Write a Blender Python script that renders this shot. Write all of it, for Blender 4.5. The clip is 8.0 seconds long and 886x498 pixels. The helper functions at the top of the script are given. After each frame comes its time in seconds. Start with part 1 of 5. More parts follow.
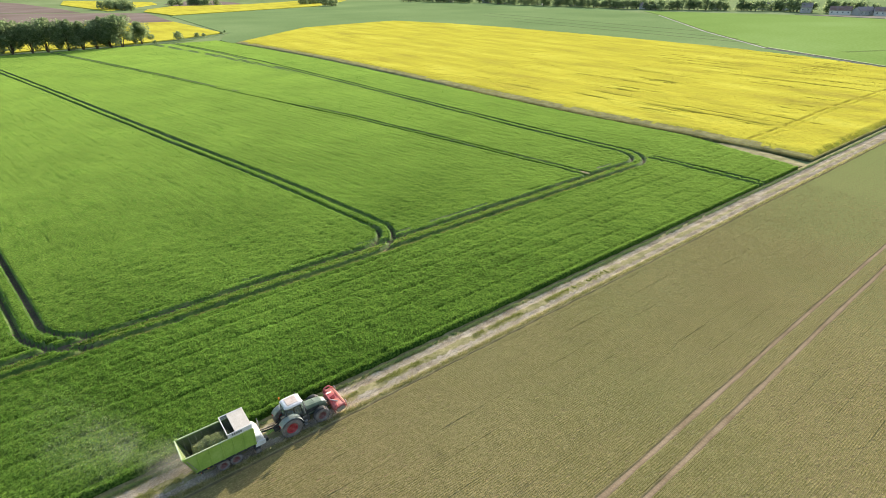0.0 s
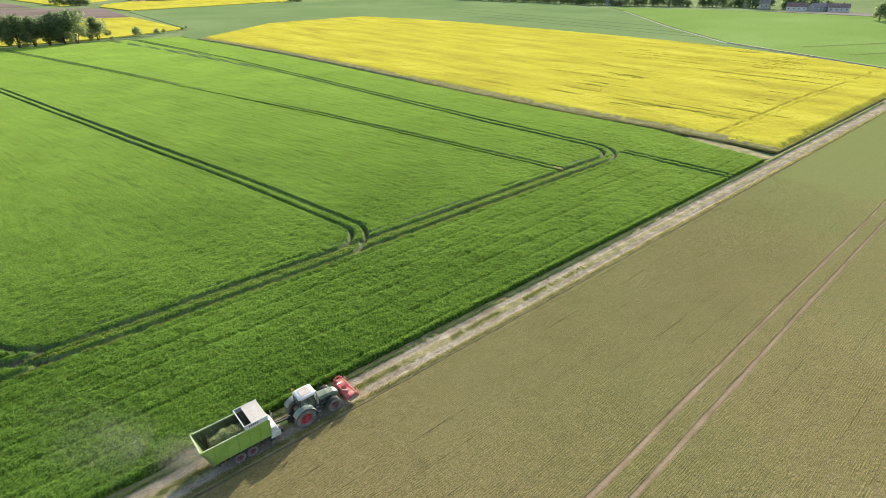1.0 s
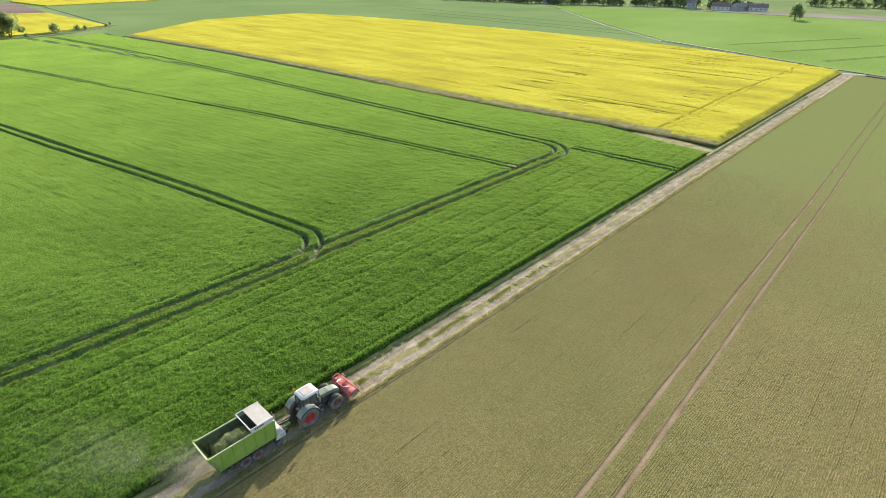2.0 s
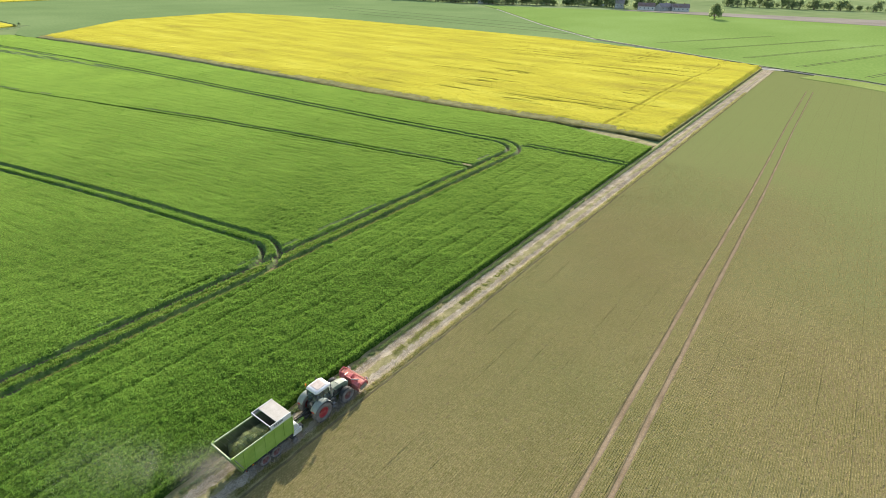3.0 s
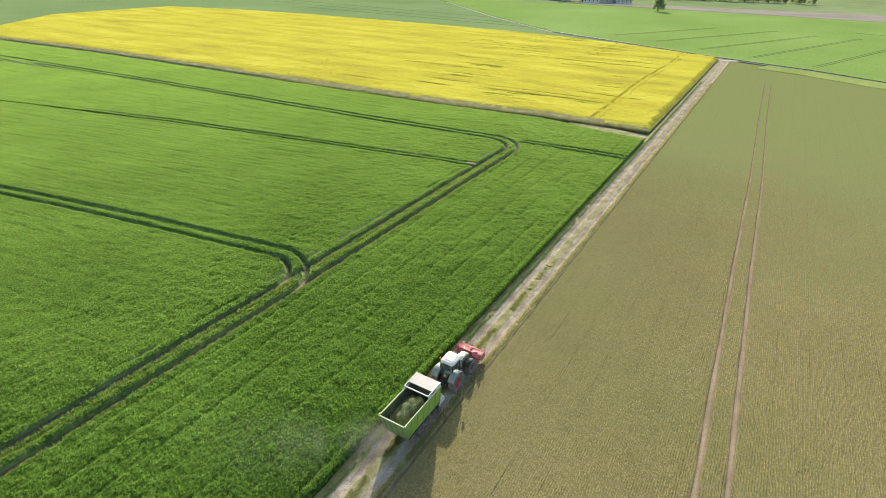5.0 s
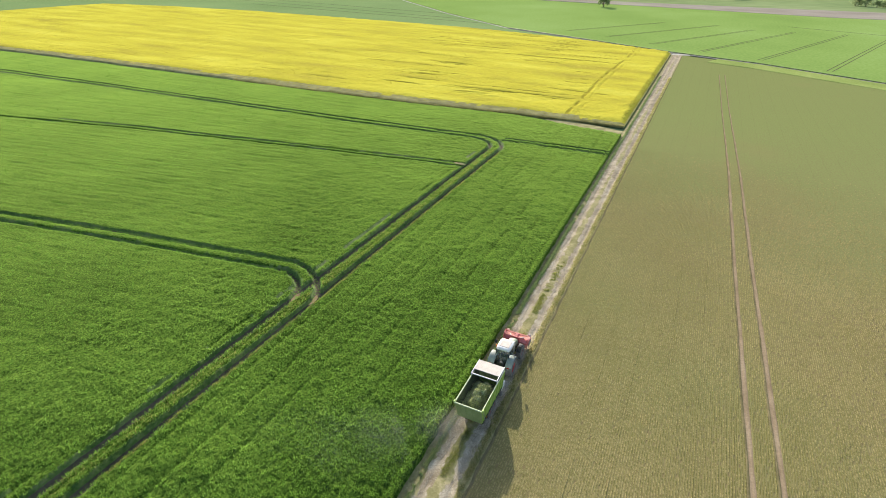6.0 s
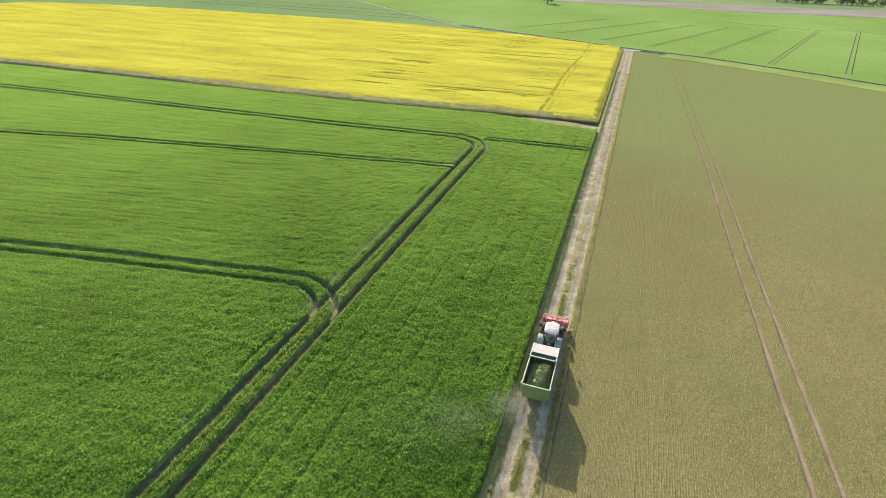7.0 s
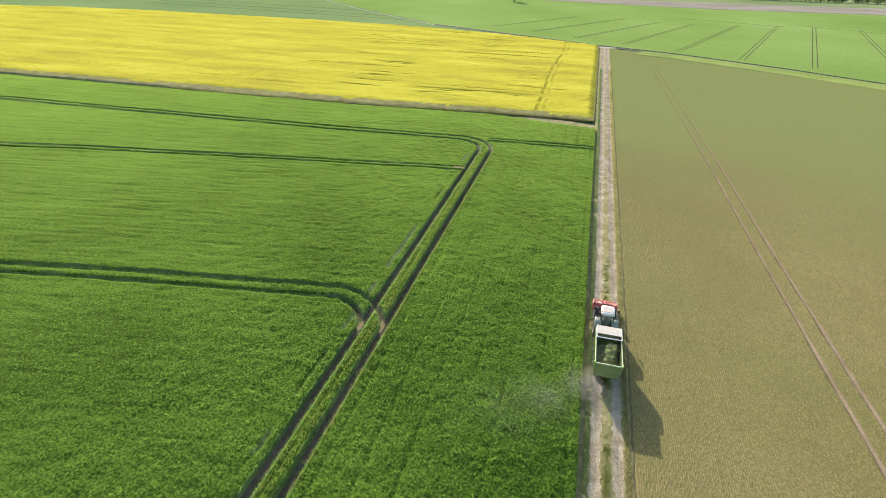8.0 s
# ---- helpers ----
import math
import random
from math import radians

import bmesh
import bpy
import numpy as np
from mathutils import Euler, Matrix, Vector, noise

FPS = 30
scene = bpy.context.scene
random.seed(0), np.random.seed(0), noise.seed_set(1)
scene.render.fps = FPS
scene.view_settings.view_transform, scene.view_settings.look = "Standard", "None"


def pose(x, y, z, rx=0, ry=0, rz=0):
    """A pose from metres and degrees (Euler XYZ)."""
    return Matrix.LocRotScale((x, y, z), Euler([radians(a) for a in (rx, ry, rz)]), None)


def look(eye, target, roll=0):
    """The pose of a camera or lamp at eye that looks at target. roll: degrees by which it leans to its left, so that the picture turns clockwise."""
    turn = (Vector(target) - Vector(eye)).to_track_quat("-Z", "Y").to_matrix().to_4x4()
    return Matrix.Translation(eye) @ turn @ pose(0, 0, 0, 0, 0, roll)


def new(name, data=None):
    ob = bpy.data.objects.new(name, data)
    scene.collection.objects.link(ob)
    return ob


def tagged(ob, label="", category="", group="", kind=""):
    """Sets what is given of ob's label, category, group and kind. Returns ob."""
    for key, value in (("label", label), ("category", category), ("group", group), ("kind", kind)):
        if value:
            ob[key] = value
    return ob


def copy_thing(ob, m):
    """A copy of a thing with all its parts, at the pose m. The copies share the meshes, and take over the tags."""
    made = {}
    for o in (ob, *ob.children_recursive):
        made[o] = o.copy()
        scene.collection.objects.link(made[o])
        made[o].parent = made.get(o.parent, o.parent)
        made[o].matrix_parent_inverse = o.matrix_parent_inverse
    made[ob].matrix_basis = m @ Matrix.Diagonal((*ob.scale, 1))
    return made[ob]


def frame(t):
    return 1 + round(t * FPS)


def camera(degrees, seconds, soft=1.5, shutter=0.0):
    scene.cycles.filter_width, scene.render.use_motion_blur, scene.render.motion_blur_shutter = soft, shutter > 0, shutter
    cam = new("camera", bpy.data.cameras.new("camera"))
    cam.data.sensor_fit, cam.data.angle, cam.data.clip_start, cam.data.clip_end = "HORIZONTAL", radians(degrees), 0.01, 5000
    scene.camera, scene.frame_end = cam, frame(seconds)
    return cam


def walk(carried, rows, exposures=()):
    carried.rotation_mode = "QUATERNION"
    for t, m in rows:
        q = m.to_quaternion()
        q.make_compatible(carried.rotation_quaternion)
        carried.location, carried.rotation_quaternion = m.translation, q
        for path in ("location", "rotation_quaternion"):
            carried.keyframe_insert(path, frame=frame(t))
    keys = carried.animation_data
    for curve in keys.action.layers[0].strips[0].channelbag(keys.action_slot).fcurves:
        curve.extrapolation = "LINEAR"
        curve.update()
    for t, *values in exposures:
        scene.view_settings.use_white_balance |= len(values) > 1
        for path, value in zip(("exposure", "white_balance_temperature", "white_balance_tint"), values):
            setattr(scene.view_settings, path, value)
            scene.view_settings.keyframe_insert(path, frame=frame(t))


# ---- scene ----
cam = camera(80.0, 8.0, soft=0.45)
PATH = [
    (0, (37.188, -3.117, 36.639), (35.769, -2.051, 35.718), -0.6),
    (0.5, (36.575, -2.74, 36.446), (35.186, -1.639, 35.519), -0.4),
    (1, (35.793, -2.46, 36.263), (34.443, -1.317, 35.33), -0.3),
    (1.5, (34.599, -2.231, 36.069), (33.304, -1.029, 35.134), 0.1),
    (2, (33.078, -2.264, 35.891), (31.865, -0.981, 34.952), 0.5),
    (3.5, (28.017, -3.76, 35.306), (27.008, -2.31, 34.368), 1.0),
    (4, (25.493, -4.829, 35.27), (24.504, -3.369, 34.328), 0.9),
    (4.5, (22.379, -5.954, 35.343), (21.428, -4.472, 34.395), 1.1),
    (6, (11.242, -9.267, 35.695), (10.513, -7.673, 34.733), 1.6),
    (6.5, (7.196, -10.159, 35.764), (6.556, -8.528, 34.8), 1.6),
    (7, (2.843, -10.971, 35.839), (2.293, -9.309, 34.872), 1.9),
    (7.5, (-1.607, -11.715, 35.921), (-2.088, -10.033, 34.953), 2.0),
    (8, (-6.08, -12.445, 35.998), (-6.51, -10.748, 35.03), 1.8),
]
walk(cam, [(t, look(eye, target, roll)) for t, eye, target, roll in PATH], [(0, 1.12), (8, 1.12)])

# ---- light: low morning sun ahead and to the left, clear hazy sky ----
SUN_ELEVATION = 22.3
SUN_WAY = Vector((-0.452, 0.892, 0)).normalized() * math.cos(radians(SUN_ELEVATION)) + Vector((0, 0, math.sin(radians(SUN_ELEVATION))))
world = bpy.data.worlds.new("sky")
scene.world = world
world.use_nodes = True
sky = world.node_tree.nodes.new("ShaderNodeTexSky")
sky.sky_type, sky.sun_disc = "NISHITA", False
sky.sun_elevation = radians(SUN_ELEVATION)
sky.sun_rotation = math.atan2(SUN_WAY.x, SUN_WAY.y)
sky.dust_density, sky.air_density = 2.0, 1.0
world.node_tree.nodes["Background"].inputs["Strength"].default_value = 0.15
world.node_tree.links.new(sky.outputs[0], world.node_tree.nodes["Background"].inputs["Color"])
sun = new("sun", bpy.data.lights.new("sun", "SUN"))
sun.data.energy, sun.data.angle, sun.data.color = 3.75, radians(0.55), (1.0, 0.93, 0.82)
sun.matrix_basis = look(SUN_WAY * 100, (0, 0, 0))


# ---- materials ----
def material(name, colours, scale=1.0, rough=0.85, metal=0.0, bump=0.0, fine=8.0, island=0.0, piece=0.0, leafy=0.0, stretch=(1, 1, 1),
             spec=0.12, coat=0.0, sheen=0.0, mottle=0.6):
    """Colours mixed by noise at two scales; island and piece: how much each island or object differs; leafy: light let through."""
    m = bpy.data.materials.new(name)
    m.use_nodes = True
    nodes, link = m.node_tree.nodes, m.node_tree.links.new
    b = nodes["Principled BSDF"]
    place = nodes.new("ShaderNodeTexCoord")
    stretcher = nodes.new("ShaderNodeMapping")
    stretcher.inputs["Scale"].default_value = stretch
    link(place.outputs["Object"], stretcher.inputs["Vector"])
    large, small = nodes.new("ShaderNodeTexNoise"), nodes.new("ShaderNodeTexNoise")
    for n, s in ((large, scale), (small, scale * fine)):
        n.inputs["Scale"].default_value, n.inputs["Detail"].default_value = s, 4
        link(stretcher.outputs[0], n.inputs["Vector"])
    blend = nodes.new("ShaderNodeMath")
    blend.operation = "MULTIPLY_ADD"
    link(small.outputs["Fac"], blend.inputs[0])
    blend.inputs[1].default_value = mottle
    half = nodes.new("ShaderNodeMath")
    half.operation = "MULTIPLY_ADD"
    link(large.outputs["Fac"], half.inputs[0])
    half.inputs[1].default_value, half.inputs[2].default_value = 0.9, -0.25 - (mottle - 0.6) / 2
    link(half.outputs[0], blend.inputs[2])
    value = blend.outputs[0]
    for amount, node, socket in ((island, "ShaderNodeNewGeometry", "Random Per Island"), (piece, "ShaderNodeObjectInfo", "Random")):
        if amount:
            r, more = nodes.new(node), nodes.new("ShaderNodeMath")
            more.operation = "MULTIPLY_ADD"
            link(r.outputs[socket], more.inputs[0])
            more.inputs[1].default_value = amount
            shift = nodes.new("ShaderNodeMath")
            shift.inputs[1].default_value = -amount / 2
            link(value, shift.inputs[0])
            link(shift.outputs[0], more.inputs[2])
            value = more.outputs[0]
    ramp = nodes.new("ShaderNodeValToRGB")
    ramp.color_ramp.elements[0].position, ramp.color_ramp.elements[1].position = 0.25, 0.75
    ramp.color_ramp.elements[0].color = (*colours[0], 1)
    ramp.color_ramp.elements[1].color = (*colours[-1], 1)
    for i, c in enumerate(colours[1:-1]):
        e = ramp.color_ramp.elements.new(0.25 + 0.5 * (i + 1) / (len(colours) - 1))
        e.color = (*c, 1)
    link(value, ramp.inputs["Fac"])
    link(ramp.outputs[0], b.inputs["Base Color"])
    b.inputs["Roughness"].default_value, b.inputs["Metallic"].default_value = rough, metal
    b.inputs["Specular IOR Level"].default_value = spec
    b.inputs["Coat Weight"].default_value = coat
    if sheen:
        b.inputs["Sheen Weight"].default_value, b.inputs["Sheen Roughness"].default_value = sheen, 0.4
        b.inputs["Sheen Tint"].default_value = (0.5, 0.74, 0.14, 1)
    if bump:
        bumps = nodes.new("ShaderNodeBump")
        bumps.inputs["Strength"].default_value, bumps.inputs["Distance"].default_value = min(1.0, bump), 0.1 * bump
        link(small.outputs["Fac"], bumps.inputs["Height"])
        link(bumps.outputs[0], b.inputs["Normal"])
    if leafy:
        thin, both = nodes.new("ShaderNodeBsdfTranslucent"), nodes.new("ShaderNodeMixShader")
        link(ramp.outputs[0], thin.inputs["Color"])
        both.inputs[0].default_value = leafy
        link(b.outputs[0], both.inputs[1])
        link(thin.outputs[0], both.inputs[2])
        link(both.outputs[0], nodes["Material Output"].inputs["Surface"])
    return m


def glass(name, colour, rough=0.03, through_it=0.6):
    m = bpy.data.materials.new(name)
    m.use_nodes = True
    b = m.node_tree.nodes["Principled BSDF"]
    b.inputs["Base Color"].default_value = (*colour, 1)
    b.inputs["Roughness"].default_value, b.inputs["Transmission Weight"].default_value = rough, through_it
    return m


# surface under the blades: shade between the plants is darkened into its colour
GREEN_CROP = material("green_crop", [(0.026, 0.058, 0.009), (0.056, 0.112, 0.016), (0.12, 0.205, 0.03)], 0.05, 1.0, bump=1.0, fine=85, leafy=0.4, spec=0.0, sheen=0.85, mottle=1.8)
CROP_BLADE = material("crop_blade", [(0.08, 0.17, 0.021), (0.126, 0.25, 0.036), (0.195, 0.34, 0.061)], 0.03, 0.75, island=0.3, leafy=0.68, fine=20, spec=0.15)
CROP_SIDE = material("crop_side", [(0.04, 0.08, 0.015), (0.08, 0.13, 0.03), (0.14, 0.17, 0.06)], 0.4, 0.8, bump=0.8)
WET_SOIL = material("trench_soil", [(0.055, 0.05, 0.033), (0.085, 0.075, 0.052), (0.13, 0.11, 0.078)], 0.12, 1.0, bump=0.5, fine=14, spec=0.0)
RAPE_TOP = material("rape_blossom", [(0.34, 0.29, 0.05), (0.48, 0.43, 0.05), (0.58, 0.53, 0.08)], 0.06, 1.0, bump=1.0, fine=30, leafy=0.1, stretch=(0.4, 1.6, 1), spec=0.0)
RAPE_TUFT = material("rape_tuft", [(0.36, 0.31, 0.05), (0.54, 0.48, 0.06), (0.65, 0.59, 0.11)], 0.1, 0.9, island=0.55, leafy=0.35, spec=0.05, stretch=(0.5, 1.3, 1))
RAPE_SIDE = material("rape_stems", [(0.22, 0.21, 0.08), (0.36, 0.335, 0.14), (0.48, 0.44, 0.19)], 0.5, 0.95, bump=0.5, leafy=0.4, spec=0.05)
GRAVEL = material("gravel", [(0.19, 0.152, 0.098), (0.3, 0.252, 0.175), (0.48, 0.42, 0.315)], 0.55, 1.0, bump=0.8, fine=22, spec=0.0, mottle=1.5)
RAPE_GAP = material("rape_gap", [(0.24, 0.21, 0.03), (0.34, 0.3, 0.04), (0.45, 0.4, 0.05)], 0.5, 0.95, bump=0.5, leafy=0.2, spec=0.0)
STONE = material("road_stone", [(0.18, 0.15, 0.11), (0.33, 0.29, 0.225), (0.5, 0.45, 0.37)], 1, 0.9, island=0.8, spec=0.1)
VERGE = material("verge_grass", [(0.13, 0.125, 0.05), (0.22, 0.2, 0.09), (0.36, 0.31, 0.17)], 0.5, 0.95, bump=0.7, fine=12, spec=0.05)
VERGE_BLADE = material("verge_blade", [(0.2, 0.21, 0.06), (0.36, 0.34, 0.13), (0.55, 0.48, 0.25)], 0.4, 0.8, island=0.7, leafy=0.5, spec=0.1)
CROWN_BLADE = material("crown_blade", [(0.15, 0.19, 0.035), (0.24, 0.26, 0.06), (0.36, 0.35, 0.11)], 0.4, 0.8, island=0.7, leafy=0.45, spec=0.1)
WEED_BLADE = material("weed_blade", [(0.12, 0.19, 0.07), (0.19, 0.26, 0.1), (0.3, 0.34, 0.15)], 0.4, 0.8, island=0.7, leafy=0.45, spec=0.1)
PLOUGH = material("ploughed_soil", [(0.15, 0.115, 0.09), (0.195, 0.15, 0.125), (0.24, 0.19, 0.16)], 0.02, 1.0, bump=0.5, fine=40, spec=0.0)
FAR_GREEN = material("far_green_crop", [(0.14, 0.215, 0.055), (0.18, 0.265, 0.07), (0.22, 0.31, 0.1)], 0.012, 1.0, bump=0.6, fine=60, stretch=(1, 0.6, 1), spec=0.0)
FAR_BLUE_GREEN = material("far_blue_green_crop", [(0.13, 0.19, 0.075), (0.16, 0.225, 0.09), (0.2, 0.265, 0.11)], 0.012, 1.0, bump=0.6, fine=50, spec=0.0)
FAR_LAND = material("far_land", [(0.13, 0.18, 0.075), (0.18, 0.23, 0.1), (0.24, 0.28, 0.14)], 0.004, 1.0, fine=10, spec=0.0)
# ploughed soil made paler and greyer, haze of the distance included
HAZED_PLOUGH = material("hazed_plough_soil", [(0.2, 0.175, 0.14), (0.25, 0.22, 0.18), (0.3, 0.27, 0.225)], 0.02, 1.0, bump=0.4, fine=40, spec=0.0)
ROW_CROP = material("drilled_crop_row", [(0.162, 0.152, 0.053), (0.23, 0.202, 0.08), (0.306, 0.26, 0.118)], 0.05, 0.95, bump=0.7, fine=110, leafy=0.25, spec=0.0, mottle=2.2)
ASPHALT = material("lane_asphalt", [(0.1, 0.1, 0.085), (0.15, 0.15, 0.13), (0.2, 0.195, 0.17)], 0.2, 1.0, bump=0.3, spec=0.0)
PALE_TRACK = material("pale_track", [(0.3, 0.28, 0.23), (0.38, 0.36, 0.3), (0.45, 0.43, 0.37)], 0.1, 1.0, spec=0.0)
TRAM_SOIL = material("dry_soil", [(0.2, 0.145, 0.085), (0.26, 0.192, 0.118), (0.33, 0.25, 0.16)], 0.3, 1.0, bump=0.5, fine=16, spec=0.0)
# dark soil of the road-edge furrow; also the painted shade on wheel-track lips
FURROW_AND_LIP_SHADE = material("furrow_soil_and_lip_shade", [(0.07, 0.065, 0.03), (0.12, 0.105, 0.055), (0.18, 0.15, 0.08)], 0.4, 1.0, bump=0.6, spec=0.0)
LUSH_BLADE = material("greener_crop_blade", [(0.14, 0.175, 0.05), (0.195, 0.235, 0.07), (0.26, 0.3, 0.11)], 0.035, 0.9, island=0.45, leafy=0.5, fine=10, spec=0.0)
SPARSE_BLADE = material("sparse_crop_blade", [(0.15, 0.14, 0.05), (0.23, 0.2, 0.078), (0.31, 0.26, 0.12)], 0.035, 0.9, island=0.45, leafy=0.5, fine=10, spec=0.0)
BARK = material("bark", [(0.06, 0.045, 0.03), (0.1, 0.08, 0.055), (0.16, 0.13, 0.1)], 1.5, 0.95, bump=0.6)
# leaf green lifted paler, with the distance haze in its colour
HAZED_LEAF = material("hazed_tree_leaf", [(0.15, 0.205, 0.09), (0.22, 0.29, 0.13), (0.31, 0.37, 0.19)], 0.15, 0.8, island=0.8, leafy=0.68, spec=0.1)
HOUSE_WALL = material("house_wall", [(0.36, 0.34, 0.31), (0.48, 0.46, 0.42), (0.6, 0.57, 0.53)], 0.4, 0.9, piece=0.6)
HOUSE_ROOF = material("house_roof", [(0.16, 0.09, 0.07), (0.22, 0.14, 0.11), (0.25, 0.22, 0.21)], 0.5, 0.85, piece=0.9)
DARK_PANE = glass("dark_pane", (0.05, 0.06, 0.08), 0.05, 0.0)

LIME = material("lime_green_paint", [(0.19, 0.3, 0.05), (0.245, 0.37, 0.067), (0.3, 0.41, 0.105)], 0.9, 0.5, fine=9, spec=0.4)
PALE_GREY = material("pale_grey_paint", [(0.42, 0.42, 0.39), (0.56, 0.56, 0.53), (0.64, 0.64, 0.61)], 1.2, 0.45, fine=9, spec=0.4)
ROOF_CREAM = material("dusty_cream_sheet", [(0.36, 0.32, 0.26), (0.46, 0.42, 0.36), (0.55, 0.52, 0.46)], 1.4, 0.6, fine=9)
CAB_WHITE = material("cab_white_paint", [(0.5, 0.49, 0.46), (0.64, 0.63, 0.6), (0.74, 0.73, 0.71)], 1.5, 0.35, spec=0.5)
HATCH_GREY = material("dusty_hatch", [(0.4, 0.33, 0.28), (0.5, 0.42, 0.36), (0.6, 0.53, 0.46)], 2.0, 0.5)
TRACTOR_GREEN = material("tractor_green_paint", [(0.07, 0.1, 0.065), (0.105, 0.145, 0.095), (0.17, 0.2, 0.15)], 1.2, 0.4, spec=0.5, fine=10)
FENDER_GREEN = material("dusty_fender", [(0.15, 0.175, 0.15), (0.22, 0.245, 0.215), (0.31, 0.33, 0.3)], 1.5, 0.5)
RIM_RED = material("rim_red_paint", [(0.26, 0.035, 0.035), (0.37, 0.05, 0.05), (0.36, 0.13, 0.11)], 2, 0.55)
# red under dust, darkened further for the shadow the wheels stand in
SHADED_DUSTY_RIM = material("shaded_dusty_rim", [(0.13, 0.045, 0.04), (0.17, 0.08, 0.07), (0.22, 0.16, 0.14)], 2, 0.8)
MOWER_RED = material("mower_red_paint", [(0.4, 0.07, 0.065), (0.5, 0.11, 0.1), (0.58, 0.23, 0.2)], 1.5, 0.4, spec=0.5, fine=8)
MOWER_CURTAIN = material("mower_curtain", [(0.42, 0.12, 0.09), (0.52, 0.2, 0.15), (0.58, 0.32, 0.26)], 2, 0.7)
RUBBER = material("tyre_rubber", [(0.095, 0.085, 0.075), (0.155, 0.138, 0.122), (0.235, 0.21, 0.185)], 2.5, 0.9, bump=0.3)
STEEL = material("bare_steel", [(0.2, 0.2, 0.2), (0.36, 0.36, 0.35), (0.46, 0.45, 0.43)], 3, 0.4, metal=0.7)
DARK_IRON = material("dark_chassis", [(0.02, 0.022, 0.022), (0.04, 0.042, 0.04), (0.08, 0.075, 0.065)], 2, 0.6)
WINDOW = glass("cab_glass", (0.28, 0.36, 0.36), 0.02, 0.85)
LAMP_GLASS = glass("lamp_glass", (0.85, 0.85, 0.82), 0.1, 0.3)
ORANGE = glass("beacon_orange", (0.8, 0.25, 0.03), 0.15, 0.3)
LAMP_RED = glass("tail_lamp_red", (0.6, 0.03, 0.02), 0.15, 0.2)
CUT_GRASS = material("cut_grass", [(0.34, 0.4, 0.14), (0.52, 0.56, 0.25), (0.66, 0.67, 0.38)], 2.2, 0.85, bump=0.8, fine=6, leafy=0.5)
CUT_BLADE = material("cut_grass_blade", [(0.3, 0.36, 0.12), (0.5, 0.54, 0.24), (0.68, 0.68, 0.4)], 1.2, 0.7, island=0.7, leafy=0.6)
LINING = material("dark_olive_lining", [(0.07, 0.085, 0.035), (0.11, 0.13, 0.055), (0.16, 0.18, 0.085)], 1.5, 0.7)
# LIME dulled for the tailgate: dust, and the shade on its rear face
DUSTY_SHADED_LIME = material("dusty_shaded_lime_paint", [(0.17, 0.22, 0.08), (0.22, 0.27, 0.11), (0.28, 0.32, 0.16)], 0.9, 0.6, fine=9)
PALE_LIME = material("pale_lime_edge", [(0.36, 0.42, 0.22), (0.46, 0.52, 0.3), (0.55, 0.6, 0.4)], 1.5, 0.5)
LANE_GRASS = material("lane_verge_grass", [(0.15, 0.2, 0.055), (0.21, 0.26, 0.075), (0.28, 0.32, 0.11)], 0.05, 1.0, bump=0.6, fine=30, spec=0.0)
INK = material("grey_lettering", [(0.1, 0.11, 0.1), (0.14, 0.15, 0.14)], 2, 0.6)


def dusty(name):
    m = bpy.data.materials.new(name)
    m.use_nodes = True
    n, link = m.node_tree.nodes, m.node_tree.links.new
    clear, both, body = n.new("ShaderNodeBsdfTransparent"), n.new("ShaderNodeMixShader"), n.new("ShaderNodeBsdfDiffuse")
    body.inputs["Color"].default_value = (0.6, 0.55, 0.44, 1)
    both.inputs[0].default_value = 0.3
    link(clear.outputs[0], both.inputs[1])
    link(body.outputs[0], both.inputs[2])
    link(both.outputs[0], n["Material Output"].inputs["Surface"])
    return m


DUST = dusty("dust_speck")


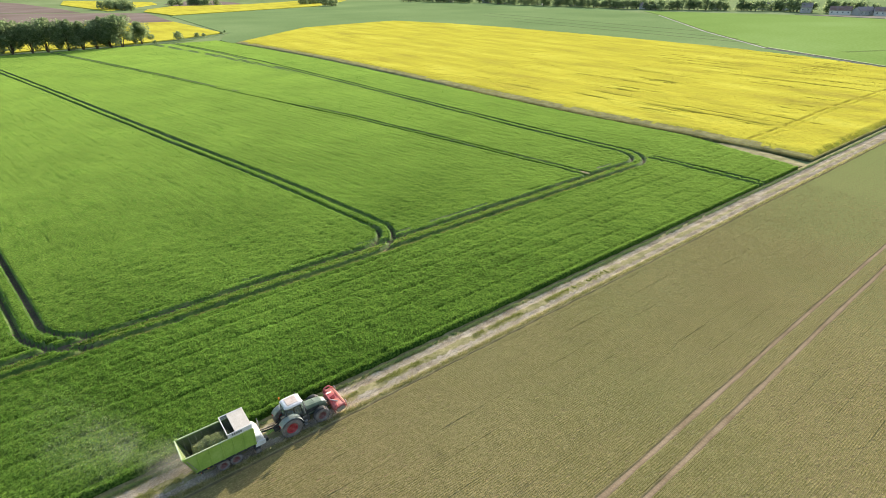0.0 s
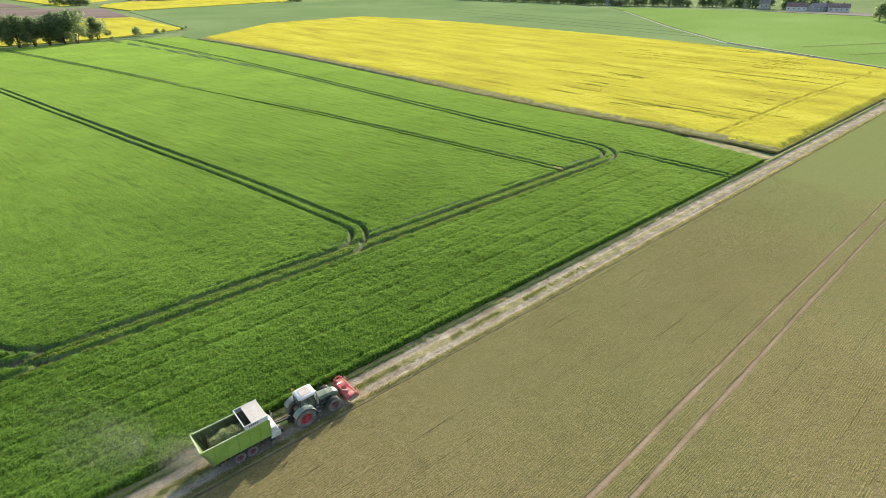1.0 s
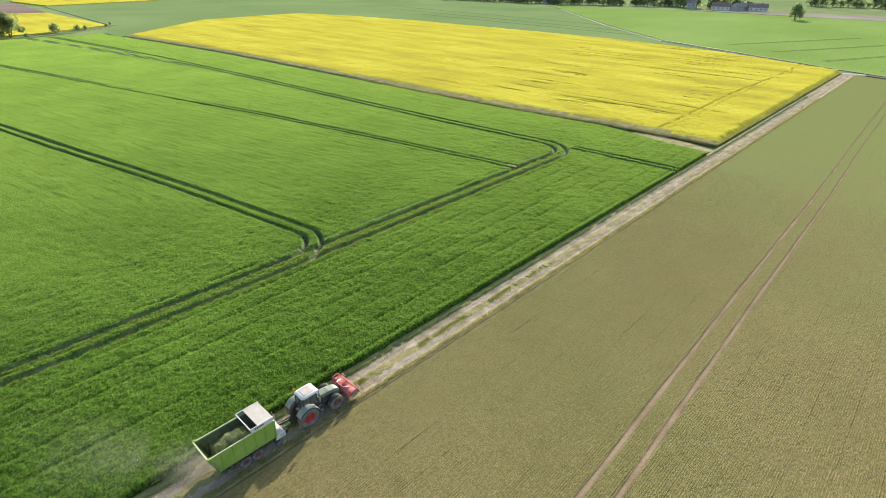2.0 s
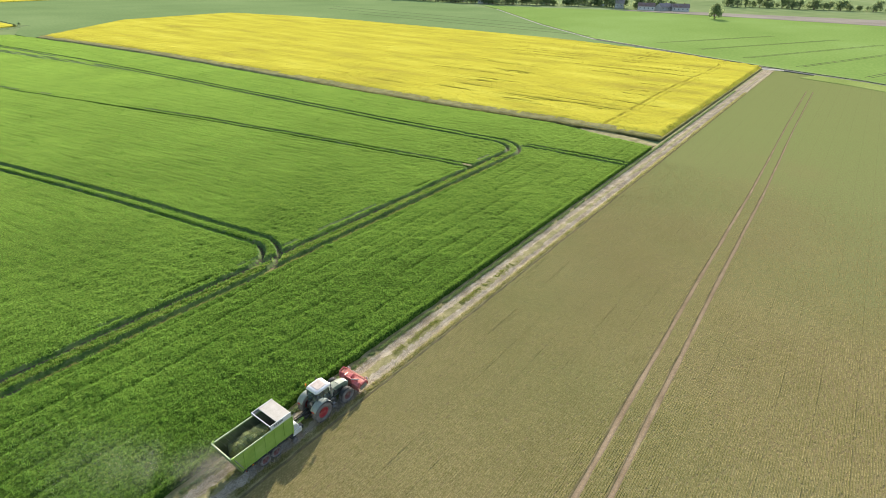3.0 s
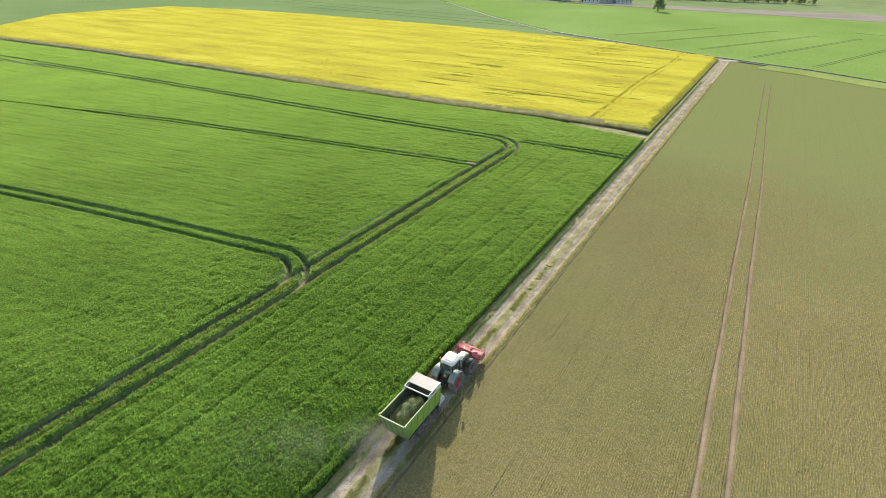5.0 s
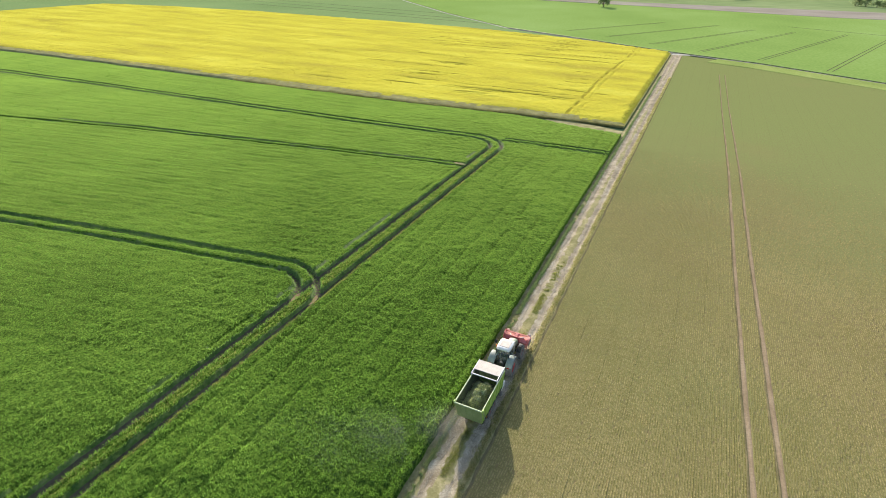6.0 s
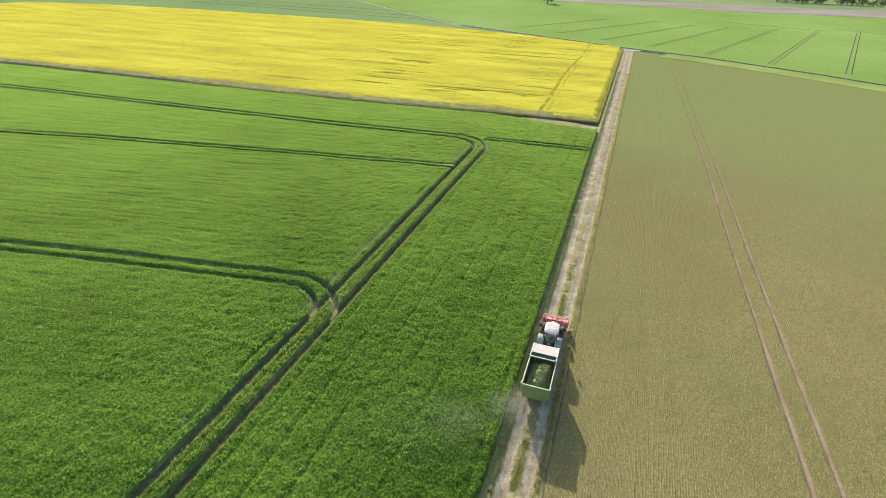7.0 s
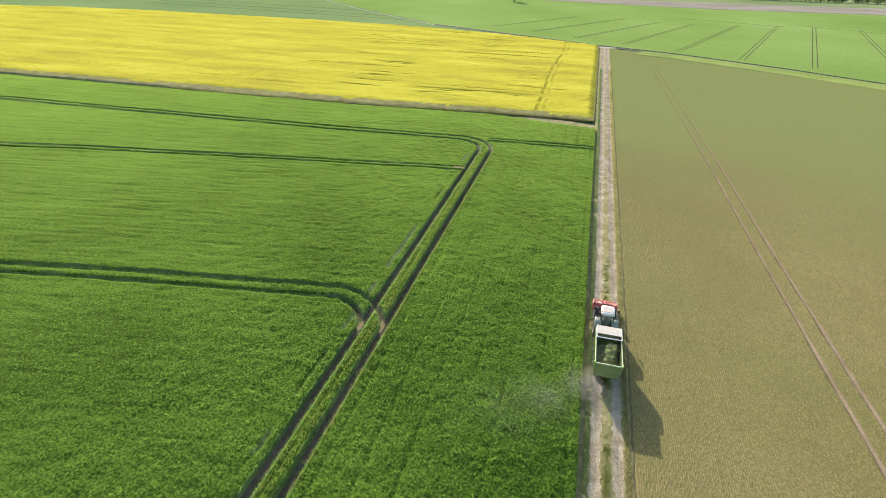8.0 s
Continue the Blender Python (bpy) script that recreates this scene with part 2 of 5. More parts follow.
def sparse_rows():
    """Thin crop in drill rows on tan soil: green-straw stripes 0.3 m apart, broken up, over broad greener patches."""
    m = bpy.data.materials.new("sparse_crop_rows")
    m.use_nodes = True
    n, link = m.node_tree.nodes, m.node_tree.links.new
    b = n["Principled BSDF"]
    b.inputs["Roughness"].default_value, b.inputs["Specular IOR Level"].default_value = 1.0, 0.0
    place = n.new("ShaderNodeTexCoord")
    rows = n.new("ShaderNodeTexWave")
    rows.wave_type, rows.bands_direction = "BANDS", "X"
    rows.inputs["Scale"].default_value = 2 * math.pi / (20 * ROW)
    rows.inputs["Distortion"].default_value, rows.inputs["Detail Scale"].default_value = 0.8, 2.0
    link(place.outputs["Object"], rows.inputs["Vector"])
    broad, grain = n.new("ShaderNodeTexNoise"), n.new("ShaderNodeTexNoise")
    broad.inputs["Scale"].default_value, broad.inputs["Detail"].default_value = 0.03, 5
    grain.inputs["Scale"].default_value, grain.inputs["Detail"].default_value = 3.0, 3
    link(place.outputs["Object"], broad.inputs["Vector"])
    link(place.outputs["Object"], grain.inputs["Vector"])
    patch, soil, mix = n.new("ShaderNodeValToRGB"), n.new("ShaderNodeValToRGB"), n.new("ShaderNodeMix")
    for ramp, a, c in ((patch, (0.232, 0.168, 0.08), (0.166, 0.212, 0.068)), (soil, (0.135, 0.092, 0.05), (0.225, 0.16, 0.092))):
        ramp.color_ramp.elements[0].color, ramp.color_ramp.elements[1].color = (*a, 1), (*c, 1)
        ramp.color_ramp.elements[0].position, ramp.color_ramp.elements[1].position = 0.2, 0.8
    # the crop stands thicker and greener away from the near end of the field
    parts, greener, sums = n.new("ShaderNodeSeparateXYZ"), n.new("ShaderNodeMapRange"), n.new("ShaderNodeMath")
    link(place.outputs["Object"], parts.inputs[0])
    link(parts.outputs["Y"], greener.inputs["Value"])
    for socket, v in (("From Min", 10.0), ("From Max", 150.0), ("To Min", -0.06), ("To Max", 0.45)):
        greener.inputs[socket].default_value = v
    link(broad.outputs["Fac"], sums.inputs[0])
    link(greener.outputs[0], sums.inputs[1])
    link(sums.outputs[0], patch.inputs["Fac"])
    link(grain.outputs["Fac"], soil.inputs["Fac"])
    amount = n.new("ShaderNodeMath")
    amount.operation, amount.use_clamp = "MULTIPLY_ADD", True
    link(rows.outputs["Fac"], amount.inputs[0])
    thick = n.new("ShaderNodeMapRange")
    link(parts.outputs["Y"], thick.inputs["Value"])
    for socket, v in (("From Min", 38.0), ("From Max", 80.0), ("To Min", 0.3), ("To Max", 0.05)):
        thick.inputs[socket].default_value = v
    link(thick.outputs[0], amount.inputs[1])
    lift = n.new("ShaderNodeMath")
    lift.operation = "MULTIPLY_ADD"
    link(grain.outputs["Fac"], lift.inputs[0])
    lift.inputs[1].default_value, lift.inputs[2].default_value = 1.0, 0.0
    closed = n.new("ShaderNodeMapRange")
    link(parts.outputs["Y"], closed.inputs["Value"])
    for socket, v in (("From Min", 50.0), ("From Max", 150.0), ("To Min", -0.04), ("To Max", 0.22)):
        closed.inputs[socket].default_value = v
    link(closed.outputs[0], lift.inputs[2])
    link(lift.outputs[0], amount.inputs[2])
    mix.data_type = "RGBA"
    link(amount.outputs[0], mix.inputs["Factor"])
    link(soil.outputs[0], mix.inputs["A"])
    link(patch.outputs[0], mix.inputs["B"])
    # drill-wheel marks three metres apart: their shade painted as thin broken dark lines
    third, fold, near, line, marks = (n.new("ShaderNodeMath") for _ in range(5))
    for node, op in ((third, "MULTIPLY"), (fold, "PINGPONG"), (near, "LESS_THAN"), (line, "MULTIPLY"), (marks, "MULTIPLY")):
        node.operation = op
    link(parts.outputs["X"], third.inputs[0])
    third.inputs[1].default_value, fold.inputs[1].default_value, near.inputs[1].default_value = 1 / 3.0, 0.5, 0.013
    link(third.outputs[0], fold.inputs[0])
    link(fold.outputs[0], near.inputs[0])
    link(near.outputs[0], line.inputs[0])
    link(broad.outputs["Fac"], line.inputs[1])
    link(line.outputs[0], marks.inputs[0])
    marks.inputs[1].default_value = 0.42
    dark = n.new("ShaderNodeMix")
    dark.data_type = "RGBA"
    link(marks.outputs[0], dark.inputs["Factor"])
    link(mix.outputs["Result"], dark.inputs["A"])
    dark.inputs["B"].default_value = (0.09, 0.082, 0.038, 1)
    link(dark.outputs["Result"], b.inputs["Base Color"])
    bump = n.new("ShaderNodeBump")
    bump.inputs["Strength"].default_value, bump.inputs["Distance"].default_value = 0.8, 0.08
    link(amount.outputs[0], bump.inputs["Height"])
    link(bump.outputs[0], b.inputs["Normal"])
    return m


ROW = 0.2
SPARSE = sparse_rows()


# ---- builders ----
def mesh_of(name, verts, faces, mats, smooth=False, slots=None):
    """A mesh from arrays; faces: an (n, k) array."""
    me = bpy.data.meshes.new(name)
    verts, faces = np.asarray(verts, float), np.asarray(faces, int)
    n, k = faces.shape
    me.vertices.add(len(verts))
    me.vertices.foreach_set("co", verts.ravel())
    me.loops.add(n * k)
    me.loops.foreach_set("vertex_index", faces.ravel())
    me.polygons.add(n)
    me.polygons.foreach_set("loop_start", np.arange(n) * k)
    if slots is not None:
        me.polygons.foreach_set("material_index", np.asarray(slots, int))
    me.polygons.foreach_set("use_smooth", np.full(n, smooth))
    for m in mats:
        me.materials.append(m)
    me.update(calc_edges=True)
    me.validate()
    return me


def part(name, bm, mat, parent=None, label="", smooth=False):
    me = bpy.data.meshes.new(name)
    bm.to_mesh(me)
    bm.free()
    me.materials.append(mat)
    if smooth:
        me.polygons.foreach_set("use_smooth", np.full(len(me.polygons), True))
    ob = new(name, me)
    ob.parent = parent
    if label:
        ob["label"] = label
    return ob


def lattice(x, y, cell, seed):
    """Smooth value noise, 0 to 1, over arrays of places."""
    rng = np.random.default_rng(seed)
    table = rng.random((256, 256))
    fx, fy = np.asarray(x) / cell, np.asarray(y) / cell
    ix, iy = np.floor(fx).astype(int), np.floor(fy).astype(int)
    ux, uy = fx - ix, fy - iy
    ux, uy = ux * ux * (3 - 2 * ux), uy * uy * (3 - 2 * uy)
    g = lambda a, b: table[a % 256, b % 256]
    return (g(ix, iy) * (1 - ux) + g(ix + 1, iy) * ux) * (1 - uy) + (g(ix, iy + 1) * (1 - ux) + g(ix + 1, iy + 1) * ux) * uy


def grid_faces(nx, ny):
    i = np.arange(nx - 1)[:, None] * ny + np.arange(ny - 1)[None, :]
    return np.stack([i, i + ny, i + ny + 1, i + 1], -1).reshape(-1, 4)


def blades(name, mat, x, y, z, height, width, lean, seed):
    """One narrow leaning triangle a blade, joined into one mesh."""
    rng = np.random.default_rng(seed)
    n = len(x)
    a, b = rng.random(n) * 2 * np.pi, rng.random(n) * 2 * np.pi
    hgt = height * (0.6 + 0.8 * rng.random(n))
    w = width * (0.7 + 0.6 * rng.random(n))
    base = np.stack([x, y, z], 1)
    side = np.stack([np.cos(a) * w / 2, np.sin(a) * w / 2, np.zeros(n)], 1)
    out = lean * (0.4 + rng.random(n))
    tip = base + np.stack([np.cos(b) * out, np.sin(b) * out, hgt], 1)
    verts = np.stack([base - side, base + side, tip], 1).reshape(-1, 3)
    return mesh_of(name, verts, np.arange(3 * n).reshape(-1, 3), [mat])


def scatter(n, r0, r1, a0, a1, seed):
    """Places round the ground under the flight, even out to r0, then falling with the square of the distance; and that distance."""
    rng = np.random.default_rng(seed)
    inside = 0.5 / (0.5 + math.log(r1 / r0))
    u = rng.random(n)
    r = np.where(rng.random(n) < inside, r0 * np.sqrt(u), r0 * (r1 / r0) ** u)
    a = np.radians(a0 + (a1 - a0) * rng.random(n))
    return 10 + r * np.cos(a), -14 + r * np.sin(a), np.hypot(r, 34.0)


def box(bm, size, at, bevel=0.0, turn=None, taper=None):
    """A bevelled box into bm; taper: (x, y) scale of its top."""
    made = bmesh.ops.create_cube(bm, size=1.0)["verts"]
    for v in made:
        v.co = Vector((v.co.x * size[0], v.co.y * size[1], v.co.z * size[2]))
        if taper and v.co.z > 0:
            v.co.x, v.co.y = v.co.x * taper[0], v.co.y * taper[1]
    if bevel:
        edges = list({e for v in made for e in v.link_edges})
        out = bmesh.ops.bevel(bm, geom=edges, offset=bevel, segments=2, affect="EDGES", profile=0.5)
        made = list({v for f in out["faces"] for v in f.verts} | {v for v in made if v.is_valid})
    m = Matrix.Translation(at) @ (turn or Matrix.Identity(4))
    bmesh.ops.transform(bm, matrix=m, verts=made)
    return bm


def rod(bm, a, b, r, sides=8, r2=None):
    a, b = Vector(a), Vector(b)
    made = bmesh.ops.create_cone(bm, cap_ends=True, segments=sides, radius1=r, radius2=r if r2 is None else r2, depth=(b - a).length)["verts"]
    turn = (b - a).to_track_quat("Z", "Y").to_matrix().to_4x4()
    bmesh.ops.transform(bm, matrix=Matrix.Translation((a + b) / 2) @ turn, verts=made)
    return bm


def loft(bm, rings, close=True):
    """Joins rings of equal count into a skin with end caps."""
    rows = [[bm.verts.new(p) for p in ring] for ring in rings]
    k = len(rows[0])
    for r0, r1 in zip(rows, rows[1:]):
        for i in range(k):
            bm.faces.new((r0[i], r0[(i + 1) % k], r1[(i + 1) % k], r1[i]))
    if close:
        bm.faces.new(rows[0][::-1])
        bm.faces.new(rows[-1])
    bmesh.ops.recalc_face_normals(bm, faces=bm.faces)
    return bm


def bm_new():
    return bmesh.new()


def field(name, outline, z0, z1, mat, label, category="field"):
    """A crop or soil surface with a real edge, from its plan outline."""
    bm = bm_new()
    top = [bm.verts.new((x, y, z1)) for x, y in outline]
    low = [bm.verts.new((x, y, z0)) for x, y in outline]
    bm.faces.new(top)
    for i in range(len(top)):
        j = (i + 1) % len(top)
        bm.faces.new((low[i], low[j], top[j], top[i]))
    bmesh.ops.recalc_face_normals(bm, faces=bm.faces)
    bmesh.ops.triangulate(bm, faces=[f for f in bm.faces if len(f.verts) > 4])
    return tagged(part(name, bm, mat), label, category, kind="structure")


def strip(name, line, width, z, mat, label, category, thick=0.05):
    """A band of even width along a plan line, with a low kerbed edge."""
    pts = [Vector((x, y, 0)) for x, y in line]
    rings = []
    for i, p in enumerate(pts):
        way = (pts[min(i + 1, len(pts) - 1)] - pts[max(i - 1, 0)]).normalized()
        side = Vector((way.y, -way.x, 0)) * width / 2
        rings.append([p - side + Vector((0, 0, z - thick)), p + side + Vector((0, 0, z - thick)), p + side * 0.94 + Vector((0, 0, z)), p - side * 0.94 + Vector((0, 0, z))])
    return tagged(part(name, loft(bm_new(), rings), mat), label, category, kind="structure")


# ---- plan of the land: x across the farm road, y along it ----
NODES = [-400, -320, -280, -215, -150, -100, -60, -30, 0]
LINES = [  # y of each crop line at the nodes, for v = its y at x = -30
    (-60, [-150, -128, -118, -101, -84, -73, -65, -60, -56]),
    (-11, [-92, -71, -61, -45, -31, -22, -15.5, -11, -8]),
    (36, [-37.6, -21.6, -13.4, -0.1, 12.6, 22.5, 30.8, 35.7, 37.7]),
    (81.8, [-4, 15.5, 25.5, 41.6, 56.7, 68.3, 75.8, 81.3, 83.5]),
    (101.3, [66.5, 77.5, 82.5, 88.6, 93.2, 95.9, 98.2, 100.7, 103.3]),
    (124, [91, 103.5, 108.3, 114.5, 117, 118.8, 120.6, 124, 119]),
]
LINE_V = np.array([v for v, _ in LINES])
LINE_Y = np.array([ys for _, ys in LINES])


def warp(x, v):
    """y of the crop line v at x (arrays of one shape)."""
    x, v = np.asarray(x, float), np.asarray(v, float)
    at = np.stack([np.interp(x, NODES, row) for row in LINE_Y])
    k = np.clip(np.searchsorted(LINE_V, v) - 1, 0, len(LINE_V) - 2)
    f = (v - LINE_V[k]) / (LINE_V[k + 1] - LINE_V[k])
    pick = lambda j: np.take_along_axis(at.reshape(len(LINE_V), -1), j.reshape(1, -1), 0).reshape(x.shape)
    return pick(k) * (1 - f) + pick(k + 1) * f


def arc(cx, cy, r, a0, a1, n=9, ry=None):
    ry = ry or r
    return [(cx + r * math.cos(radians(a0 + (a1 - a0) * i / n)), cy + ry * math.sin(radians(a0 + (a1 - a0) * i / n))) for i in range(n + 1)]


def crop_line(v, x0, x1, shift=0.0):
    xs = [x for x in np.linspace(x0, x1, 40)]
    return [(x, float(warp(np.array([x]), np.array([v]))[0]) + shift) for x in xs]


UP, LOW = -25.95, -23.45  # the headland wheel tracks beside the farm road
TRACKS = [  # wheel tracks through the green crop: plan line, half width
    ([(UP, -60), (UP, 94)], 0.4), ([(LOW, -60), (LOW, 95)], 0.42),
    (crop_line(36, -31.5, -345, 1.15), 0.3), (crop_line(36, -31.5, -345, -1.05), 0.3),
    (arc(-31.5, 29.1, 8.05, 90, 0, ry=7.6), 0.34), (arc(-31.5, 29.1, 5.55, 90, 0), 0.34),
    (crop_line(-11, -34, -345, 1.0), 0.32), (crop_line(-11, -34, -345, -1.2), 0.34),
    (arc(-34.0, -3.0, 8.05, -90, 0, ry=7.6), 0.36), (arc(-34.0, -3.0, 10.55, -90, 0, ry=9.8), 0.36),
    (crop_line(81.8, -26.2, -345, 0.8), 0.13), (crop_line(81.8, -26.2, -345, -0.8), 0.13),
    (crop_line(101.3, -31, -345, 1.1), 0.26), (crop_line(101.3, -31, -345, -1.1), 0.26),
    ([(x, y - 0.06 * (-190 - x)) for x, y in crop_line(101.3, -190, -340, -1.0)], 0.2), ([(x, y - 0.06 * (-190 - x)) for x, y in crop_line(101.3, -190, -340, -3.0)], 0.2),
    (arc(-31.3, 94.0, 7.8, 0, 90), 0.32), (arc(-31.3, 94.0, 5.35, 0, 90), 0.32),
    ([(-25, 102.4), (-2.4, 104.2)], 0.23), ([(-25, 100.7), (-2.4, 102.3)], 0.23),
]


def track_gap(x, y):
    """Distance beyond the nearest wheel track's edge; below 0 inside it."""
    best = np.full(x.shape, 9.0)
    for line, half in TRACKS:
        for (ax, ay), (bx, by) in zip(line, line[1:]):
            near = (x > min(ax, bx) - 2) & (x < max(ax, bx) + 2) & (y > min(ay, by) - 2) & (y < max(ay, by) + 2)
            if not near.any():
                continue
            px, py = x[near], y[near]
            dx, dy = bx - ax, by - ay
            f = np.clip(((px - ax) * dx + (py - ay) * dy) / (dx * dx + dy * dy), 0, 1)
            d = np.hypot(px - ax - f * dx, py - ay - f * dy) - half
            best[near] = np.minimum(best[near], d)
    return best


CROP_EDGE = -2.15


def crop_height(x, y):
    gap = track_gap(x, y)
    rise = np.clip((gap + 0.08) / 0.22, 0, 1)
    rough = 0.2 * (lattice(x, y, 0.32, 3) - 0.5) + 0.12 * (lattice(x, y, 1.1, 4) - 0.5) + 0.1 * (lattice(x, y, 4.0, 7) - 0.5)
    # shallow broken drill furrows: along the road on the headland, along the crop lines beyond it
    head = x > UP + 0.3
    across = np.where(head, x / 3.1 + 0.03 * lattice(x, y, 9, 9), (y - 0.18 * x) / 3.0 + 0.1 * lattice(x, y, 12, 9))
    along = np.where(head, lattice(x, y * 0.25, 1.9, 5), lattice(x * 0.25, y, 1.9, 5))
    furrow = np.clip(1 - abs(across - np.round(across)) * 3.1 / 0.22, 0, 1) * np.clip((along - 0.3) * 5, 0, 1)
    # a broken gap beside the headland track
    beside = (np.clip(1 - abs(x - UP + 1.55 + 0.3 * (lattice(x * 0, y, 11, 10) - 0.5)) / 0.24, 0, 1) * np.clip((lattice(x * 0, y, 3.4, 16) - 0.42) * 6, 0, 1) * (y < 92))
    furrow, rise = np.maximum(furrow, 2.5 * beside), rise * (1 - 0.55 * beside)
    return rise * (0.68 + rough - np.where(head, 0.26, 0.1) * furrow) + (1 - rise) * (0.03 + 0.05 * lattice(x, y, 0.4, 6)), rise


def green_field():
    step, xs = 0.28, [CROP_EDGE, CROP_EDGE - 0.12]
    while xs[-1] > -345:
        if xs[-1] < -38:
            step = min(5.0, step * 1.045)
        xs.append(xs[-1] - step)
    xs[-1] = -347.0
    vs = np.concatenate([np.arange(-60, -22, 1.0), np.arange(-22, 112, 0.3), np.arange(112, 124.01, 0.5)])
    X, V = np.meshgrid(xs, vs, indexing="ij")
    Y = warp(X, V)
    X = X + np.where(X == CROP_EDGE, 0.22 * (lattice(Y, X * 0, 1.3, 8) - 0.5), 0)
    Z, rise = crop_height(X, Y)
    Z[0, :], Z[:, 0], Z[:, -1], Z[-1, :] = 0, 0, 0, 0
    faces = grid_faces(*X.shape)
    flat = rise.ravel()[faces].mean(1)
    zs = Z.ravel()[faces]
    slots = np.where(flat < 0.25, 1, np.where((zs.max(1) - zs.min(1) > 0.3) & (flat < 0.96), 2, 0))
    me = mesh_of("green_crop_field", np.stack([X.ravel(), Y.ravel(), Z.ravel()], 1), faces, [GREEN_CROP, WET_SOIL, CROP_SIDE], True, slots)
    tagged(new("green_crop_field", me), "dense green cereal field cut by dark wheel tracks", "field", kind="structure")
    rng = np.random.default_rng(11)
    x, y, far = scatter(2450000, 32, 360, 60, 235, 12)
    keep = (x < CROP_EDGE - 0.05) & (x > -343)
    x, y, far = x[keep], y[keep], far[keep]
    z, up = crop_height(x, y)
    keep = (up > 0.9) & (y < warp(x, 0 * x + 123.6)) & (y > -58)
    x, y, z, far = x[keep], y[keep], z[keep], far[keep]
    clump = lattice(x, y, 0.17, 14) * 0.8 + lattice(x, y, 0.55, 15) * 0.2
    broad = 0.6 * np.clip((far - 55) / 60, 0, 1)
    clump = clump * (1 - broad) + broad * (0.55 * lattice(x, y, 0.8, 17) + 0.45 * lattice(x * 0.6, y, 1.7, 20))
    keep = clump > 0.25 + 0.25 * rng.random(len(x))
    x, y, z, far, clump = x[keep], y[keep], z[keep], far[keep], clump[keep]
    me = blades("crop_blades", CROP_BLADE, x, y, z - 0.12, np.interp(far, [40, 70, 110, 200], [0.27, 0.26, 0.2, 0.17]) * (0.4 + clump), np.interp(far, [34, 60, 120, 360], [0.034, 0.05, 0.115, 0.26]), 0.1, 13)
    tagged(new("crop_blades", me), "blades of green cereal on top of the crop", "crop", kind="stuff")
    # loose tufts that hang over the rims of the wheel tracks and on their floors
    for line, half in TRACKS[:10]:
        pts = np.array(line)
        keep = pts[:, 0] > -90
        pts = pts[keep]
        seg = np.diff(pts, axis=0)
        length = np.hypot(seg[:, 0], seg[:, 1])
        n = int(length.sum() * 22)
        at = rng.random(n) * length.sum()
        k = np.clip(np.searchsorted(np.cumsum(length), at), 0, len(seg) - 1)
        f = rng.random(n)
        p = pts[k] + seg[k] * f[:, None]
        way = seg[k] / length[k][:, None]
        off = np.where(rng.random(n) < 0.65, (half + 0.14) * np.sign(rng.random(n) - 0.5), (rng.random(n) - 0.5) * half)
        x, y = p[:, 0] + way[:, 1] * off, p[:, 1] - way[:, 0] * off
        z, _ = crop_height(x, y)
        me = blades("track_grass", CROP_BLADE, x, y, z - 0.04, 0.24, 0.06, 0.2, 77)
        tagged(new("track_grass", me), "grass tufts along a wheel track rim", "crop", kind="stuff")


def track_rims():
    """Brighter crop leaning over the rims of the headland tracks; the sunlit rim is put into its colour."""
    rng = np.random.default_rng(18)
    for x0, wide, n, mat, label in ((LOW + 0.56, 0.12, 15000, CROWN_BLADE, "straw-green crop, paler for the sunlit rim of a wheel track"), ((UP + LOW) / 2, 0.42, 15000, CROWN_BLADE, "bright yellow-green crop between two wheel tracks")):
        x, y = x0 + wide * rng.standard_normal(n), -25 + 118 * rng.random(n)
        z, up = crop_height(x, y)
        keep = (up > 0.75) & (lattice(x, y, 1.2, 19) > 0.3)
        x, y, z = x[keep], y[keep], z[keep]
        me = blades("track_rim_crop", mat, x, y, z - 0.08, 0.24, 0.04, 0.12, 20)
        tagged(new("track_rim_crop", me), label, "crop", kind="stuff")


def bare_patches():
    """Bare or flattened spots where the wheel tracks join."""
    rng = np.random.default_rng(17)
    for x, y, rx, ry, mat, label in ((-24.0, 31.0, 0.42, 1.5, TRAM_SOIL, "bare tan soil where wheel tracks join"), (-26.2, 30.6, 0.36, 1.2, TRAM_SOIL, "bare tan soil where wheel tracks join"),
                                     (-25.0, -5.2, 0.4, 1.2, TRAM_SOIL, "bare tan soil where wheel tracks join"), (-27.2, 81.6, 1.3, 0.5, VERGE, "flattened bleached crop at a track end")):
        bm = bm_new()
        rim = [bm.verts.new((x + rx * math.cos(a) * (0.75 + 0.4 * rng.random()), y + ry * math.sin(a) * (0.75 + 0.4 * rng.random()), 0.085 if mat == TRAM_SOIL else 0.72)) for a in np.linspace(0, 2 * math.pi, 17)[:-1]]
        top = bm.verts.new((x, y, 0.1 if mat == TRAM_SOIL else 0.78))
        for p, q in zip(rim, rim[1:] + rim[:1]):
            bm.faces.new((p, q, top))
        tagged(part("bare_patch", bm, mat), label, "soil", kind="structure")


RAPE_TRAM = -17.5


def rape_near(x):
    return np.interp(x, [-396, -384, -320, -280, -215, -150, -100, -60, -30, -12, -2.9], [262, 175, 105, 109.8, 116, 118.5, 120.3, 122.2, 125.6, 126.8, 127.2])


def rape_far(x):
    return np.interp(x, [-396, -390, -340, -276, -150, -100, -50, -3], [266, 272, 287, 297, 299.5, 297, 286, 266.5])


